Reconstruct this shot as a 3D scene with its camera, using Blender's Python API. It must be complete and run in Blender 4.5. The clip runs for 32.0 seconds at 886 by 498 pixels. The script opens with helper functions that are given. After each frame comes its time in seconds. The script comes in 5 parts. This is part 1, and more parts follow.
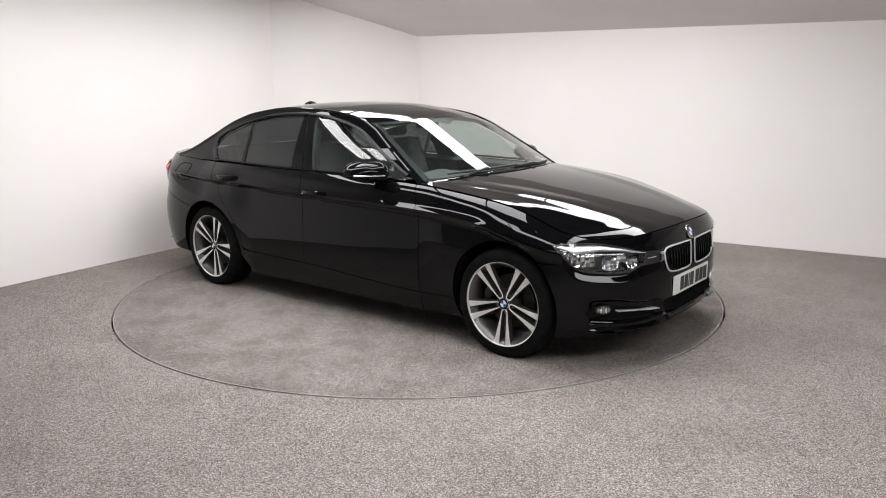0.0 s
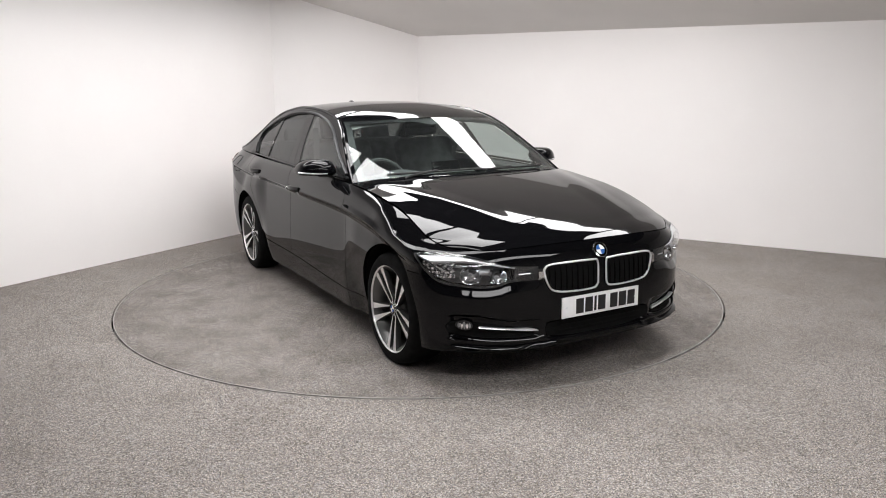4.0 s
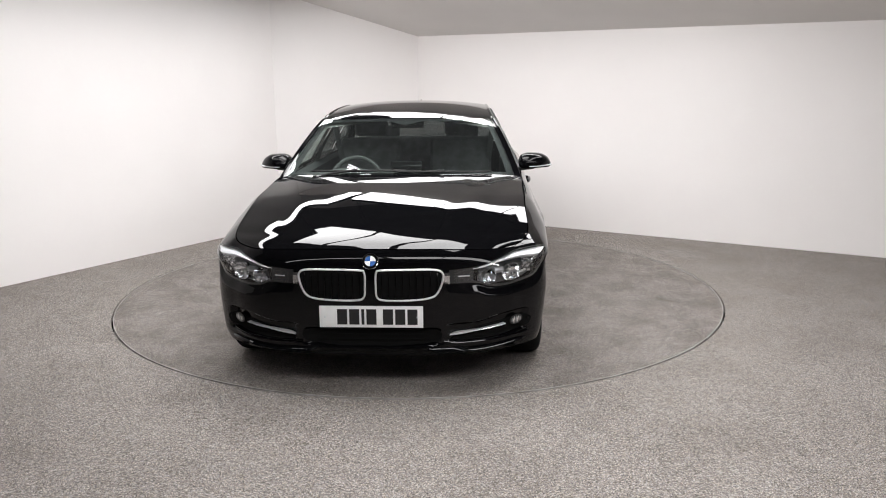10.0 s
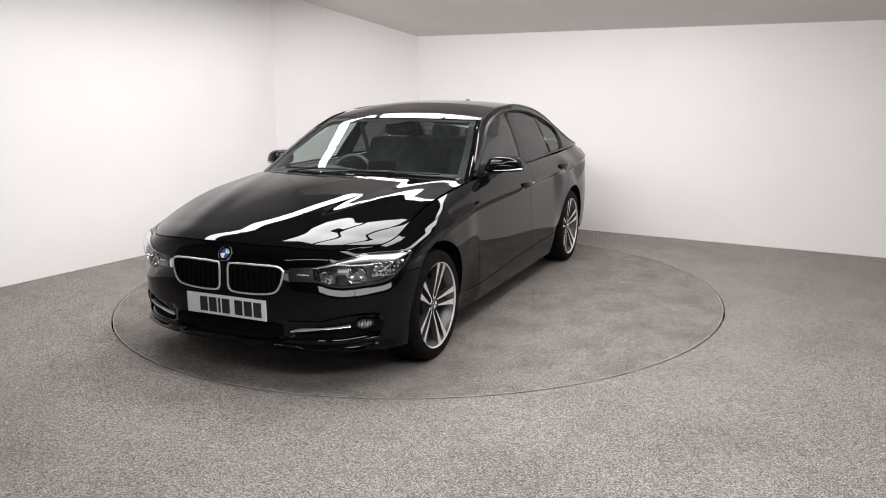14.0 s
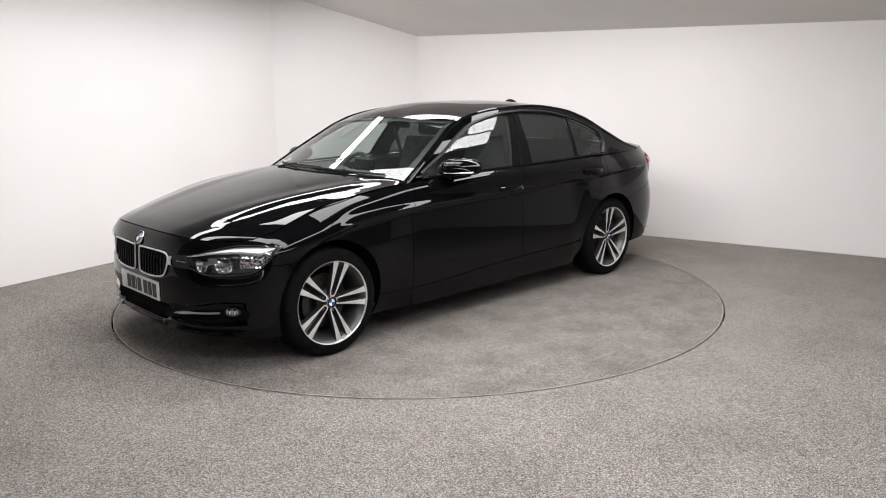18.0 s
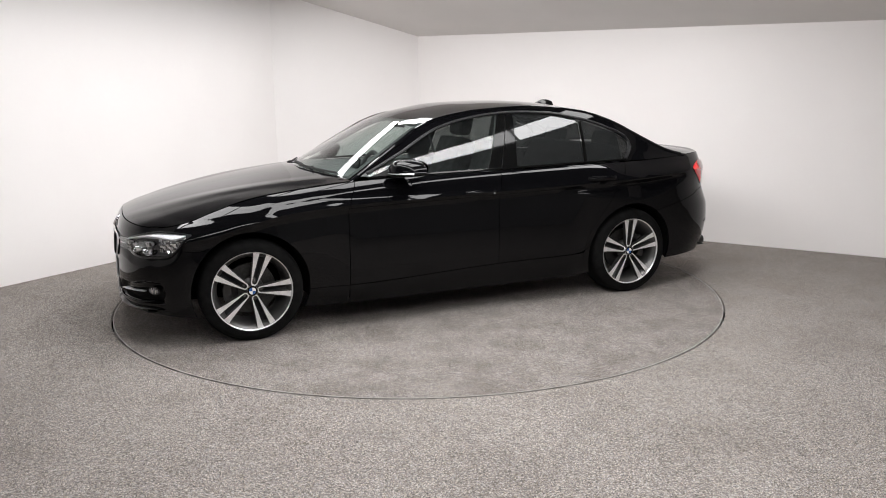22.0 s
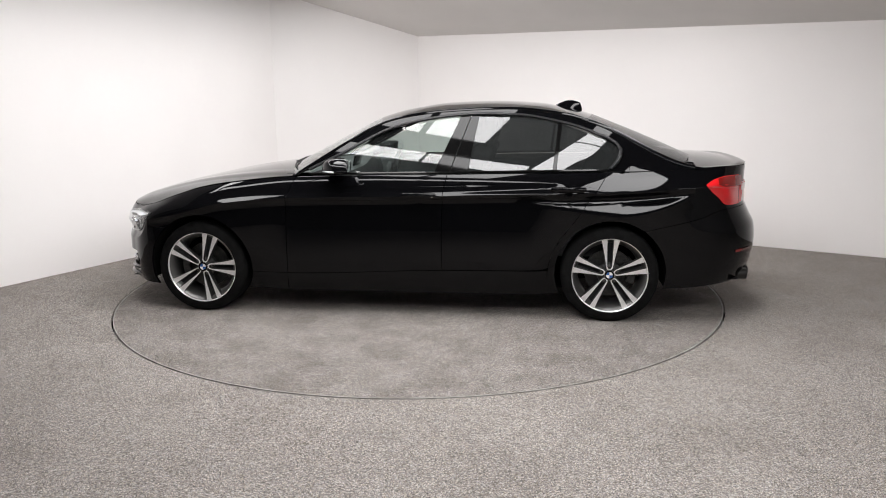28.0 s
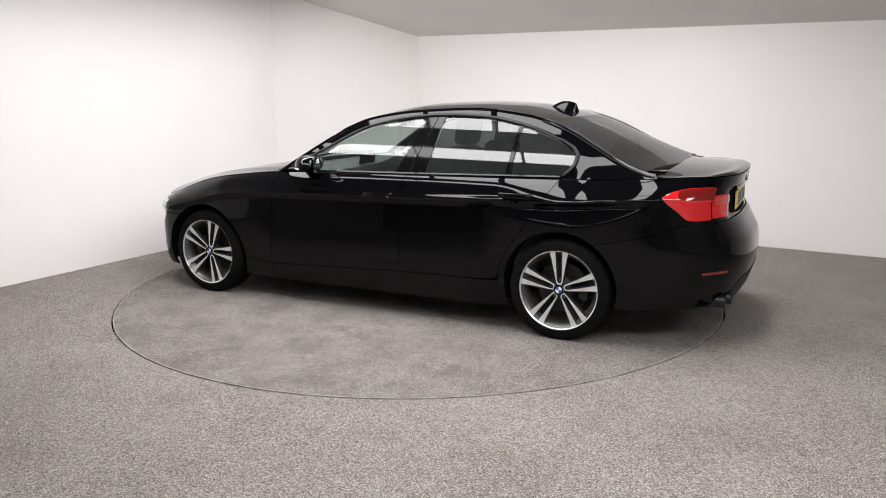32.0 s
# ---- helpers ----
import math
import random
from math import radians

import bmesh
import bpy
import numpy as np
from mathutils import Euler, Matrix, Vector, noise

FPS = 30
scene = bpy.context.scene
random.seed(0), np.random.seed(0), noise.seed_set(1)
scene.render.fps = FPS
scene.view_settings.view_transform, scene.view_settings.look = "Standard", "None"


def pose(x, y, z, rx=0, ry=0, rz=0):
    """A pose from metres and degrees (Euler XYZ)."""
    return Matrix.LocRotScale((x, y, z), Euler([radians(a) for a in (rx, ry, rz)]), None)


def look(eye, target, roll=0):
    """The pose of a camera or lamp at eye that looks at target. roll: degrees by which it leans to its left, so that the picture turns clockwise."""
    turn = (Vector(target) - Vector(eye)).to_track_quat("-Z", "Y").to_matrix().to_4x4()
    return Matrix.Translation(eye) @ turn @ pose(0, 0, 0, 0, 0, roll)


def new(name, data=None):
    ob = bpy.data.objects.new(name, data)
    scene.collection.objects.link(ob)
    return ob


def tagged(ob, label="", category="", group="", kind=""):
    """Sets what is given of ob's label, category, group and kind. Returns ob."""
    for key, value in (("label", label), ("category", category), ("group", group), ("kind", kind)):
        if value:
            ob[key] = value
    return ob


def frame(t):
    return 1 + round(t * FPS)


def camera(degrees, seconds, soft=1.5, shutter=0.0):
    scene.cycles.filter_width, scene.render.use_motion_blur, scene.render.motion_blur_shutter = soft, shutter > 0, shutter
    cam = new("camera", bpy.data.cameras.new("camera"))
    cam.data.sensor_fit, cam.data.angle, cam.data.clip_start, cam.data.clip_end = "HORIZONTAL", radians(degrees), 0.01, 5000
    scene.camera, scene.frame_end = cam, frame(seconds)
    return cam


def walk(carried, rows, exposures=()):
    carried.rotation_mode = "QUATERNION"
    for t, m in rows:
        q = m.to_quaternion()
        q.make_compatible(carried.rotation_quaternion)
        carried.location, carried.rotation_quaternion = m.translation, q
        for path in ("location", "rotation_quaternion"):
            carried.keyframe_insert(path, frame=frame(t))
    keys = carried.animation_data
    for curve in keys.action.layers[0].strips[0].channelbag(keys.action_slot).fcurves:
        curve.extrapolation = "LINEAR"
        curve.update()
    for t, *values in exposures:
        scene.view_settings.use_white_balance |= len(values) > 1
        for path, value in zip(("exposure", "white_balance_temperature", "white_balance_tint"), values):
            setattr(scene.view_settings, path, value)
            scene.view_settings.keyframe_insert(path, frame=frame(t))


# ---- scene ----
# the room's middle is the middle of the turntable; the camera stands on a tripod
cam = camera(60.26, 32.0, soft=1.0)
EYE = (0.0, -5.825, 1.511)
YAW, TILT, ROLL = 1.702, -11.78, -0.505
sight = (EYE[0] + math.sin(radians(YAW)) * math.cos(radians(TILT)), EYE[1] + math.cos(radians(YAW)) * math.cos(radians(TILT)), EYE[2] + math.sin(radians(TILT)))
walk(cam, [(0.0, look(EYE, sight, ROLL)), (32.0, look(EYE, sight, ROLL))])

# ---- light: a studio with no daylight ----
world = bpy.data.worlds.new("studio")
scene.world = world
world.use_nodes = True
world.node_tree.nodes["Background"].inputs[0].default_value = (0.95, 0.97, 1.0, 1)
world.node_tree.nodes["Background"].inputs[1].default_value = 0.02
PANEL_LIGHT = 13.2
scene.view_settings.exposure = 0.0


# ---- materials ----
def material(name, colour, rough=0.5, metal=0.0, coat=0.0, spec=0.5, emit=0.0, ior=1.5):
    m = bpy.data.materials.new(name)
    m.use_nodes = True
    b = m.node_tree.nodes["Principled BSDF"]
    b.inputs["Base Color"].default_value = (*colour, 1)
    b.inputs["Roughness"].default_value = rough
    b.inputs["Metallic"].default_value = metal
    b.inputs["Coat Weight"].default_value = coat
    b.inputs["Coat Roughness"].default_value = 0.015
    b.inputs["Specular IOR Level"].default_value = spec
    b.inputs["IOR"].default_value = ior
    if emit:
        b.inputs["Emission Color"].default_value = (*colour, 1)
        b.inputs["Emission Strength"].default_value = emit
    return m


def nodes_of(m):
    return m.node_tree.nodes, m.node_tree.links, m.node_tree.nodes["Principled BSDF"]


def mottled(m, dark, light, scale, bump_scale=0.0, bump=0.0, low=0.35, high=0.65, detail=4.0, distance=0.002):
    """Colour between two tones by noise, with an optional relief."""
    n, l, b = nodes_of(m)
    co = n.new("ShaderNodeTexCoord")
    tex = n.new("ShaderNodeTexNoise")
    tex.inputs["Scale"].default_value = scale
    tex.inputs["Detail"].default_value = detail
    ramp = n.new("ShaderNodeValToRGB")
    ramp.color_ramp.elements[0].position, ramp.color_ramp.elements[1].position = low, high
    ramp.color_ramp.elements[0].color, ramp.color_ramp.elements[1].color = (*dark, 1), (*light, 1)
    l.new(co.outputs["Object"], tex.inputs["Vector"])
    l.new(tex.outputs["Fac"], ramp.inputs["Fac"])
    l.new(ramp.outputs["Color"], b.inputs["Base Color"])
    if bump:
        t2 = n.new("ShaderNodeTexNoise")
        t2.inputs["Scale"].default_value = bump_scale
        t2.inputs["Detail"].default_value = 3.0
        bu = n.new("ShaderNodeBump")
        bu.inputs["Strength"].default_value = bump
        bu.inputs["Distance"].default_value = distance
        l.new(co.outputs["Object"], t2.inputs["Vector"])
        l.new(t2.outputs["Fac"], bu.inputs["Height"])
        l.new(bu.outputs["Normal"], b.inputs["Normal"])
    return m


def carpet(name, stains, tone=1.0, speckle=1.0, blotch=1.7):
    """Short loop-pile carpet, speckled in greys and beiges, with old stains."""
    m = material(name, (0.3, 0.28, 0.26), 0.95, spec=0.15)
    n, l, b = nodes_of(m)
    co = n.new("ShaderNodeTexCoord")
    cells = n.new("ShaderNodeTexVoronoi")
    cells.inputs["Scale"].default_value = 265
    ramp = n.new("ShaderNodeValToRGB")
    e = ramp.color_ramp.elements
    yarn = lambda v: ((0.3 + (v - 0.3) * speckle), (0.3 + (v - 0.3) * speckle) * 0.935, (0.3 + (v - 0.3) * speckle) * 0.885, 1)
    e[0].position, e[0].color = 0.04, yarn(0.075)
    e[1].position, e[1].color = 0.97, yarn(0.62)
    for at, grey_tone in ((0.3, 0.2), (0.62, 0.315), (0.82, 0.42)):
        e.new(at).color = yarn(grey_tone)
    l.new(co.outputs["Object"], cells.inputs["Vector"])
    grey = n.new("ShaderNodeSeparateColor")
    l.new(cells.outputs["Color"], grey.inputs["Color"])
    l.new(grey.outputs["Red"], ramp.inputs["Fac"])
    big = n.new("ShaderNodeTexNoise")
    big.inputs["Scale"].default_value = blotch
    big.inputs["Detail"].default_value = 6
    big.inputs["Roughness"].default_value = 0.65
    l.new(co.outputs["Object"], big.inputs["Vector"])
    r2 = n.new("ShaderNodeValToRGB")
    r2.color_ramp.elements[0].position, r2.color_ramp.elements[0].color = 0.34, (tone * (1 - stains), tone * (1 - 1.05 * stains), tone * (1 - 1.12 * stains), 1)
    r2.color_ramp.elements[1].position, r2.color_ramp.elements[1].color = 0.58, (tone, tone, tone, 1)
    l.new(big.outputs["Fac"], r2.inputs["Fac"])
    mul = n.new("ShaderNodeMix")
    mul.data_type, mul.blend_type = "RGBA", "MULTIPLY"
    mul.inputs["Factor"].default_value = 1
    # single yarns lean to brown or to blue
    tint = n.new("ShaderNodeValToRGB")
    tint.color_ramp.elements[0].position, tint.color_ramp.elements[0].color = 0.15, (1.0, 0.93, 0.85, 1)
    tint.color_ramp.elements[1].position, tint.color_ramp.elements[1].color = 0.85, (0.98, 0.99, 1.04, 1)
    l.new(grey.outputs["Green"], tint.inputs["Fac"])
    hue = n.new("ShaderNodeMix")
    hue.data_type, hue.blend_type = "RGBA", "MULTIPLY"
    hue.inputs["Factor"].default_value = 1
    l.new(ramp.outputs["Color"], hue.inputs["A"])
    l.new(tint.outputs["Color"], hue.inputs["B"])
    l.new(hue.outputs["Result"], mul.inputs["A"])
    l.new(r2.outputs["Color"], mul.inputs["B"])
    l.new(mul.outputs["Result"], b.inputs["Base Color"])
    bu = n.new("ShaderNodeBump")
    bu.inputs["Strength"].default_value = 0.9
    bu.inputs["Distance"].default_value = 0.004
    l.new(cells.outputs["Distance"], bu.inputs["Height"])
    bu.invert = True
    l.new(bu.outputs["Normal"], b.inputs["Normal"])
    return m


def glass(name, tint, rough=0.0, gloss=0.05, slant=0.95, dust=0.0):
    """Thin car glass: lets tinted light through and mirrors more at a slant."""
    m = bpy.data.materials.new(name)
    m.use_nodes = True
    n, l = m.node_tree.nodes, m.node_tree.links
    n.remove(n["Principled BSDF"])
    tr, gl, mix, lw = n.new("ShaderNodeBsdfTransparent"), n.new("ShaderNodeBsdfGlossy"), n.new("ShaderNodeMixShader"), n.new("ShaderNodeLayerWeight")
    power, scale = n.new("ShaderNodeMath"), n.new("ShaderNodeMath")
    power.operation, scale.operation = "POWER", "MULTIPLY_ADD"
    power.inputs[1].default_value = 5.0
    scale.inputs[1].default_value, scale.inputs[2].default_value = slant, gloss
    tr.inputs["Color"].default_value = (*tint, 1)
    gl.inputs["Roughness"].default_value = rough
    gl.inputs["Color"].default_value = (1, 1, 1, 1)
    lw.inputs["Blend"].default_value = 0.5
    l.new(lw.outputs["Facing"], power.inputs[0])
    l.new(power.outputs[0], scale.inputs[0])
    l.new(scale.outputs[0], mix.inputs["Fac"])
    # a fine film of dust scatters a little light
    film, haze = n.new("ShaderNodeMixShader"), n.new("ShaderNodeBsdfDiffuse")
    film.inputs["Fac"].default_value = dust
    haze.inputs["Color"].default_value = (0.62, 0.66, 0.66, 1)
    l.new(tr.outputs["BSDF"], film.inputs[1])
    l.new(haze.outputs["BSDF"], film.inputs[2])
    l.new(film.outputs["Shader"], mix.inputs[1])
    l.new(gl.outputs["BSDF"], mix.inputs[2])
    l.new(mix.outputs["Shader"], n["Material Output"].inputs["Surface"])
    return m


PAINT = material("black_paint", (0.0025, 0.0025, 0.003), 0.02, spec=0.235)
PLASTIC = mottled(material("black_plastic", (0.008, 0.008, 0.008), 0.5, spec=0.3), (0.006, 0.006, 0.006), (0.011, 0.011, 0.011), 60, 900, 0.25)
GLOSS = material("gloss_black", (0.004, 0.004, 0.004), 0.06, spec=0.2)
SATIN = material("satin_black", (0.012, 0.012, 0.013), 0.35, spec=0.25)
DARK = material("dark_cavity", (0.004, 0.004, 0.004), 0.9, spec=0.1)
RUBBER = mottled(material("tyre_rubber", (0.006, 0.006, 0.006), 0.75, spec=0.07), (0.0045, 0.0045, 0.0045), (0.008, 0.008, 0.008), 30, 250, 0.2)
BRIGHT_TRIM = material("satin_chrome", (0.78, 0.78, 0.79), 0.3, 0.6)
CHROME = material("chrome", (0.75, 0.75, 0.76), 0.08, 1.0)
SILVER = mottled(material("machined_alloy", (0.84, 0.835, 0.83), 0.3, 0.6), (0.79, 0.785, 0.78), (0.89, 0.885, 0.88), 40, 700, 0.1)
BURNT = material("sooty_steel", (0.03, 0.029, 0.028), 0.4, 0.6)
BARREL = material("rim_barrel_alloy", (0.13, 0.128, 0.125), 0.36, 0.75)
BRAKE = mottled(material("worn_brake_steel", (0.05, 0.049, 0.047), 0.5, 0.8), (0.04, 0.039, 0.037), (0.062, 0.061, 0.059), 60)
GUNMETAL = material("dark_alloy", (0.05, 0.049, 0.048), 0.42, 0.6)
LAMP_GREY = material("lamp_housing", (0.3, 0.3, 0.305), 0.3, 0.5)
LAMP_DARK = mottled(material("lamp_inner_grey", (0.11, 0.11, 0.112), 0.32, 0.4), (0.095, 0.095, 0.097), (0.125, 0.125, 0.127), 40)
LAMP_BLACK = mottled(material("lamp_frame", (0.02, 0.02, 0.021), 0.3, spec=0.4), (0.018, 0.018, 0.019), (0.024, 0.024, 0.025), 40)
STEEL = mottled(material("brake_steel", (0.16, 0.155, 0.15), 0.45, 0.9), (0.12, 0.115, 0.11), (0.2, 0.195, 0.19), 60)
WINDSHIELD = glass("clear_glass", (0.66, 0.72, 0.7), dust=0.008)
TINTED = glass("privacy_glass", (0.13, 0.135, 0.135), slant=0.5, dust=0.022)
LENS = glass("lamp_lens", (0.93, 0.94, 0.95))
RED = material("red_lens", (0.72, 0.014, 0.018), 0.08, coat=1.0)
RED_PALE = material("red_lens_pale", (0.62, 0.06, 0.06), 0.12, coat=1.0)
REFLECTOR = material("lamp_reflector", (0.86, 0.87, 0.89), 0.07, 1.0)
BEZEL = material("lamp_bezel_silver", (0.85, 0.85, 0.86), 0.35, 0.15)
RED_DARK = material("dark_red_reflector", (0.2, 0.012, 0.01), 0.1, coat=1.0)
BULB = material("lamp_white", (0.8, 0.82, 0.84), 0.2)
PLATE_WHITE = mottled(material("plate_white", (0.85, 0.85, 0.85), 0.35), (0.83, 0.83, 0.83), (0.87, 0.87, 0.87), 20)
PLATE_YELLOW = mottled(material("plate_yellow", (0.8, 0.6, 0.08), 0.35), (0.76, 0.56, 0.07), (0.82, 0.63, 0.1), 20)
INK = material("plate_ink", (0.01, 0.01, 0.011), 0.4)
BLUE = material("badge_blue", (0.03, 0.11, 0.34), 0.2, coat=1.0)
WHITE = material("badge_white", (0.8, 0.8, 0.82), 0.2, coat=1.0)
CLOTH = mottled(material("black_seat_cloth", (0.12, 0.12, 0.122), 0.9), (0.1, 0.1, 0.102), (0.14, 0.14, 0.143), 14, 500, 0.4)
TRIM = mottled(material("dashboard_black", (0.02, 0.02, 0.02), 0.6), (0.08, 0.08, 0.081), (0.105, 0.105, 0.106), 20, 600, 0.3)
HEADLINING = mottled(material("grey_headlining", (0.3, 0.3, 0.29), 0.95), (0.27, 0.27, 0.26), (0.33, 0.33, 0.32), 40)
WALL = mottled(material("white_wall_paint", (0.89, 0.86, 0.845), 0.75, spec=0.25), (0.88, 0.85, 0.835), (0.9, 0.87, 0.855), 1.3, 160, 0.08)
SOFFIT = mottled(material("grey_ceiling_paint", (0.76, 0.735, 0.715), 0.8, spec=0.2), (0.74, 0.715, 0.695), (0.78, 0.755, 0.735), 1.1, 160, 0.06)
GREY_WALL = mottled(material("unseen_grey_wall", (0.28, 0.273, 0.27), 0.85, spec=0.2), (0.26, 0.253, 0.25), (0.3, 0.293, 0.29), 0.8)
DARK_WALL = mottled(material("unseen_blend_grey", (0.12, 0.118, 0.115), 0.85, spec=0.2), (0.11, 0.108, 0.105), (0.13, 0.128, 0.125), 0.8)
BLACKOUT = mottled(material("black_drape", (0.012, 0.012, 0.012), 0.95, spec=0.1), (0.009, 0.009, 0.009), (0.016, 0.016, 0.016), 6)
DARK_CEILING = mottled(material("dark_ceiling_paint", (0.09, 0.09, 0.09), 0.9, spec=0.1), (0.08, 0.08, 0.08), (0.1, 0.1, 0.1), 2)
CARPET = carpet("grey_carpet", 0.16, 1.03)
DISC_CARPET = carpet("turntable_carpet", 0.27, 0.9, 0.9, 3.6)
METAL_RIM = mottled(material("rim_metal", (0.4, 0.38, 0.36), 0.5, 0.3), (0.3, 0.28, 0.26), (0.5, 0.48, 0.46), 8)
LIGHT = material("light_panel", (1.0, 0.99, 0.995), 0.5, emit=PANEL_LIGHT)


# ---- mesh helpers ----
def spline(xs, ys):
    """A smooth curve through a few points that does not overshoot."""
    xs, ys = np.array(xs, float), np.array(ys, float)
    if xs[0] > xs[-1]:
        xs, ys = xs[::-1], ys[::-1]
    h, d = np.diff(xs), np.diff(ys) / np.diff(xs)
    m = np.zeros(len(xs))
    m[0], m[-1] = d[0], d[-1]
    for i in range(1, len(xs) - 1):
        if d[i - 1] * d[i] > 0:
            w1, w2 = 2 * h[i] + h[i - 1], h[i] + 2 * h[i - 1]
            m[i] = (w1 + w2) / (w1 / d[i - 1] + w2 / d[i])

    def f(x):
        x = min(max(x, xs[0]), xs[-1])
        i = min(max(int(np.searchsorted(xs, x)) - 1, 0), len(xs) - 2)
        t = (x - xs[i]) / h[i]
        return float((1 + 2 * t) * (1 - t) ** 2 * ys[i] + t * (1 - t) ** 2 * h[i] * m[i] + t * t * (3 - 2 * t) * ys[i + 1] + t * t * (t - 1) * h[i] * m[i + 1])
    return f


def step(a, b, x):
    t = min(max((x - a) / (b - a), 0.0), 1.0)
    return t * t * (3 - 2 * t)


def to_object(name, bm, mat, smooth=True, angle=0.6):
    me = bpy.data.meshes.new(name)
    bm.normal_update()
    if smooth:
        for f in bm.faces:
            f.smooth = True
        for e in bm.edges:
            if len(e.link_faces) == 2 and e.calc_face_angle(0) > angle:
                e.smooth = False
    bm.to_mesh(me)
    bm.free()
    for one in (mat if isinstance(mat, (list, tuple)) else [mat]):
        me.materials.append(one)
    return new(name, me)


def part(name, bm, mat, parent, label="", smooth=True, at=None, angle=0.6):
    """Links a bmesh as one mesh object under a thing or under a part."""
    ob = to_object(name, bm, mat, smooth, angle)
    ob.parent = parent
    if at is not None:
        ob.matrix_basis = at
    if label:
        tagged(ob, label)
    return ob


def thing(name, label, category, group="", at=None):
    ob = new(name)
    ob.empty_display_size = 0.1
    if at is not None:
        ob.matrix_basis = at
    return tagged(ob, label, category, group)


def sheet(rows, closed=False, flip=False, keep=None, thick=0.0):
    """A mesh over a grid of points (rows of equal length)."""
    bm = bmesh.new()
    vs = [[bm.verts.new(p) for p in r] for r in rows]
    n = len(rows[0])
    for i in range(len(rows) - 1):
        for j in range(n if closed else n - 1):
            k = (j + 1) % n
            if keep is not None and not keep(i, j):
                continue
            q = [vs[i][j], vs[i][k], vs[i + 1][k], vs[i + 1][j]]
            if len({tuple(round(c, 6) for c in v.co) for v in q}) < 3:
                continue
            bm.faces.new(q[::-1] if flip else q)
    for v in [v for v in bm.verts if not v.link_faces]:
        bm.verts.remove(v)
    bmesh.ops.remove_doubles(bm, verts=bm.verts[:], dist=1e-5)
    bmesh.ops.recalc_face_normals(bm, faces=bm.faces[:])
    if thick:
        flange(bm, thick)
    return bm


def flange(bm, depth, centre=(0, 0, 0.6)):
    """Turns the open edge of a panel inwards, so that it has a visible thickness."""
    bm.normal_update()
    c = Vector(centre)
    out = sum((f.normal.dot(f.calc_center_median() - Vector((f.calc_center_median().x * 0.75, 0, c.z))) for f in bm.faces), 0.0)
    if out < 0:
        bmesh.ops.reverse_faces(bm, faces=bm.faces[:])
        bm.normal_update()
    normals = {v: v.normal.copy() for v in bm.verts}
    edges = [e for e in bm.edges if e.is_boundary]
    ext = bmesh.ops.extrude_edge_only(bm, edges=edges)
    for v in [g for g in ext["geom"] if isinstance(g, bmesh.types.BMVert)]:
        near = [e.other_vert(v) for e in v.link_edges if e.other_vert(v) in normals]
        if near:
            v.co -= normals[near[0]] * depth
    for e in edges:
        e.smooth = False


def box(bm, size, at=(0, 0, 0), turn=(0, 0, 0), bevel=0.0, segments=2):
    m = pose(*at, *turn) @ Matrix.Diagonal((*size, 1))
    made = bmesh.ops.create_cube(bm, size=1.0, matrix=m)["verts"]
    if bevel:
        es = list({e for v in made for e in v.link_edges})
        bmesh.ops.bevel(bm, geom=es, offset=bevel, segments=segments, affect="EDGES", profile=0.6)
    return bm


def lathe(profile, n=48, axis="y"):
    """Turns a profile of (radius, along) round the axis."""
    rows = []
    for k in range(n):
        a = 2 * math.pi * k / n
        rows.append([(r * math.cos(a), y, r * math.sin(a)) if axis == "y" else ((r * math.cos(a), r * math.sin(a), y) if axis == "z" else (y, r * math.cos(a), r * math.sin(a))) for r, y in profile])
    rows.append(rows[0])
    return sheet(rows)


def tube(path, radius, n=8, flat=1.0, close=False):
    """A round bar along a path of points."""
    pts = [Vector(p) for p in path]
    rows = []
    for i, p in enumerate(pts):
        a, b = pts[(i - 1) % len(pts) if close else max(i - 1, 0)], pts[(i + 1) % len(pts) if close else min(i + 1, len(pts) - 1)]
        d = (b - a).normalized()
        s = d.cross(Vector((0, 0, 1)) if abs(d.z) < 0.9 else Vector((1, 0, 0))).normalized()
        u = s.cross(d)
        rows.append([p + (s * math.cos(t) + u * math.sin(t) * flat) * radius for t in [2 * math.pi * k / n for k in range(n)]])
    if close:
        rows.append(rows[0])
    bm = sheet(rows, closed=True)
    if not close:
        for e in (rows[0], rows[-1]):
            near = [min(bm.verts, key=lambda v: (v.co - q).length) for q in e]
            try:
                bm.faces.new(near)
            except ValueError:
                pass
        bmesh.ops.recalc_face_normals(bm, faces=bm.faces[:])
    return bm


def mirrored(bm):
    """The same mesh for the car's other side."""
    other = bm.copy()
    for v in other.verts:
        v.co.y = -v.co.y
    bmesh.ops.reverse_faces(other, faces=other.faces[:])
    return other


def joined(*bms):
    base = bmesh.new()
    for b in bms:
        me = bpy.data.meshes.new("piece")
        b.to_mesh(me)
        b.free()
        base.from_mesh(me)
        bpy.data.meshes.remove(me)
    return base


# ---- the room ----
LEFT_A, LEFT_B, CORNER, RIGHT_B = (-6.2, -4.31), (-1.61, 2.93), (0.0, 3.53), (8.0, -1.84)
SOFFIT_Z, TOP_Z, DISC_R = 2.14, 3.6, 2.239


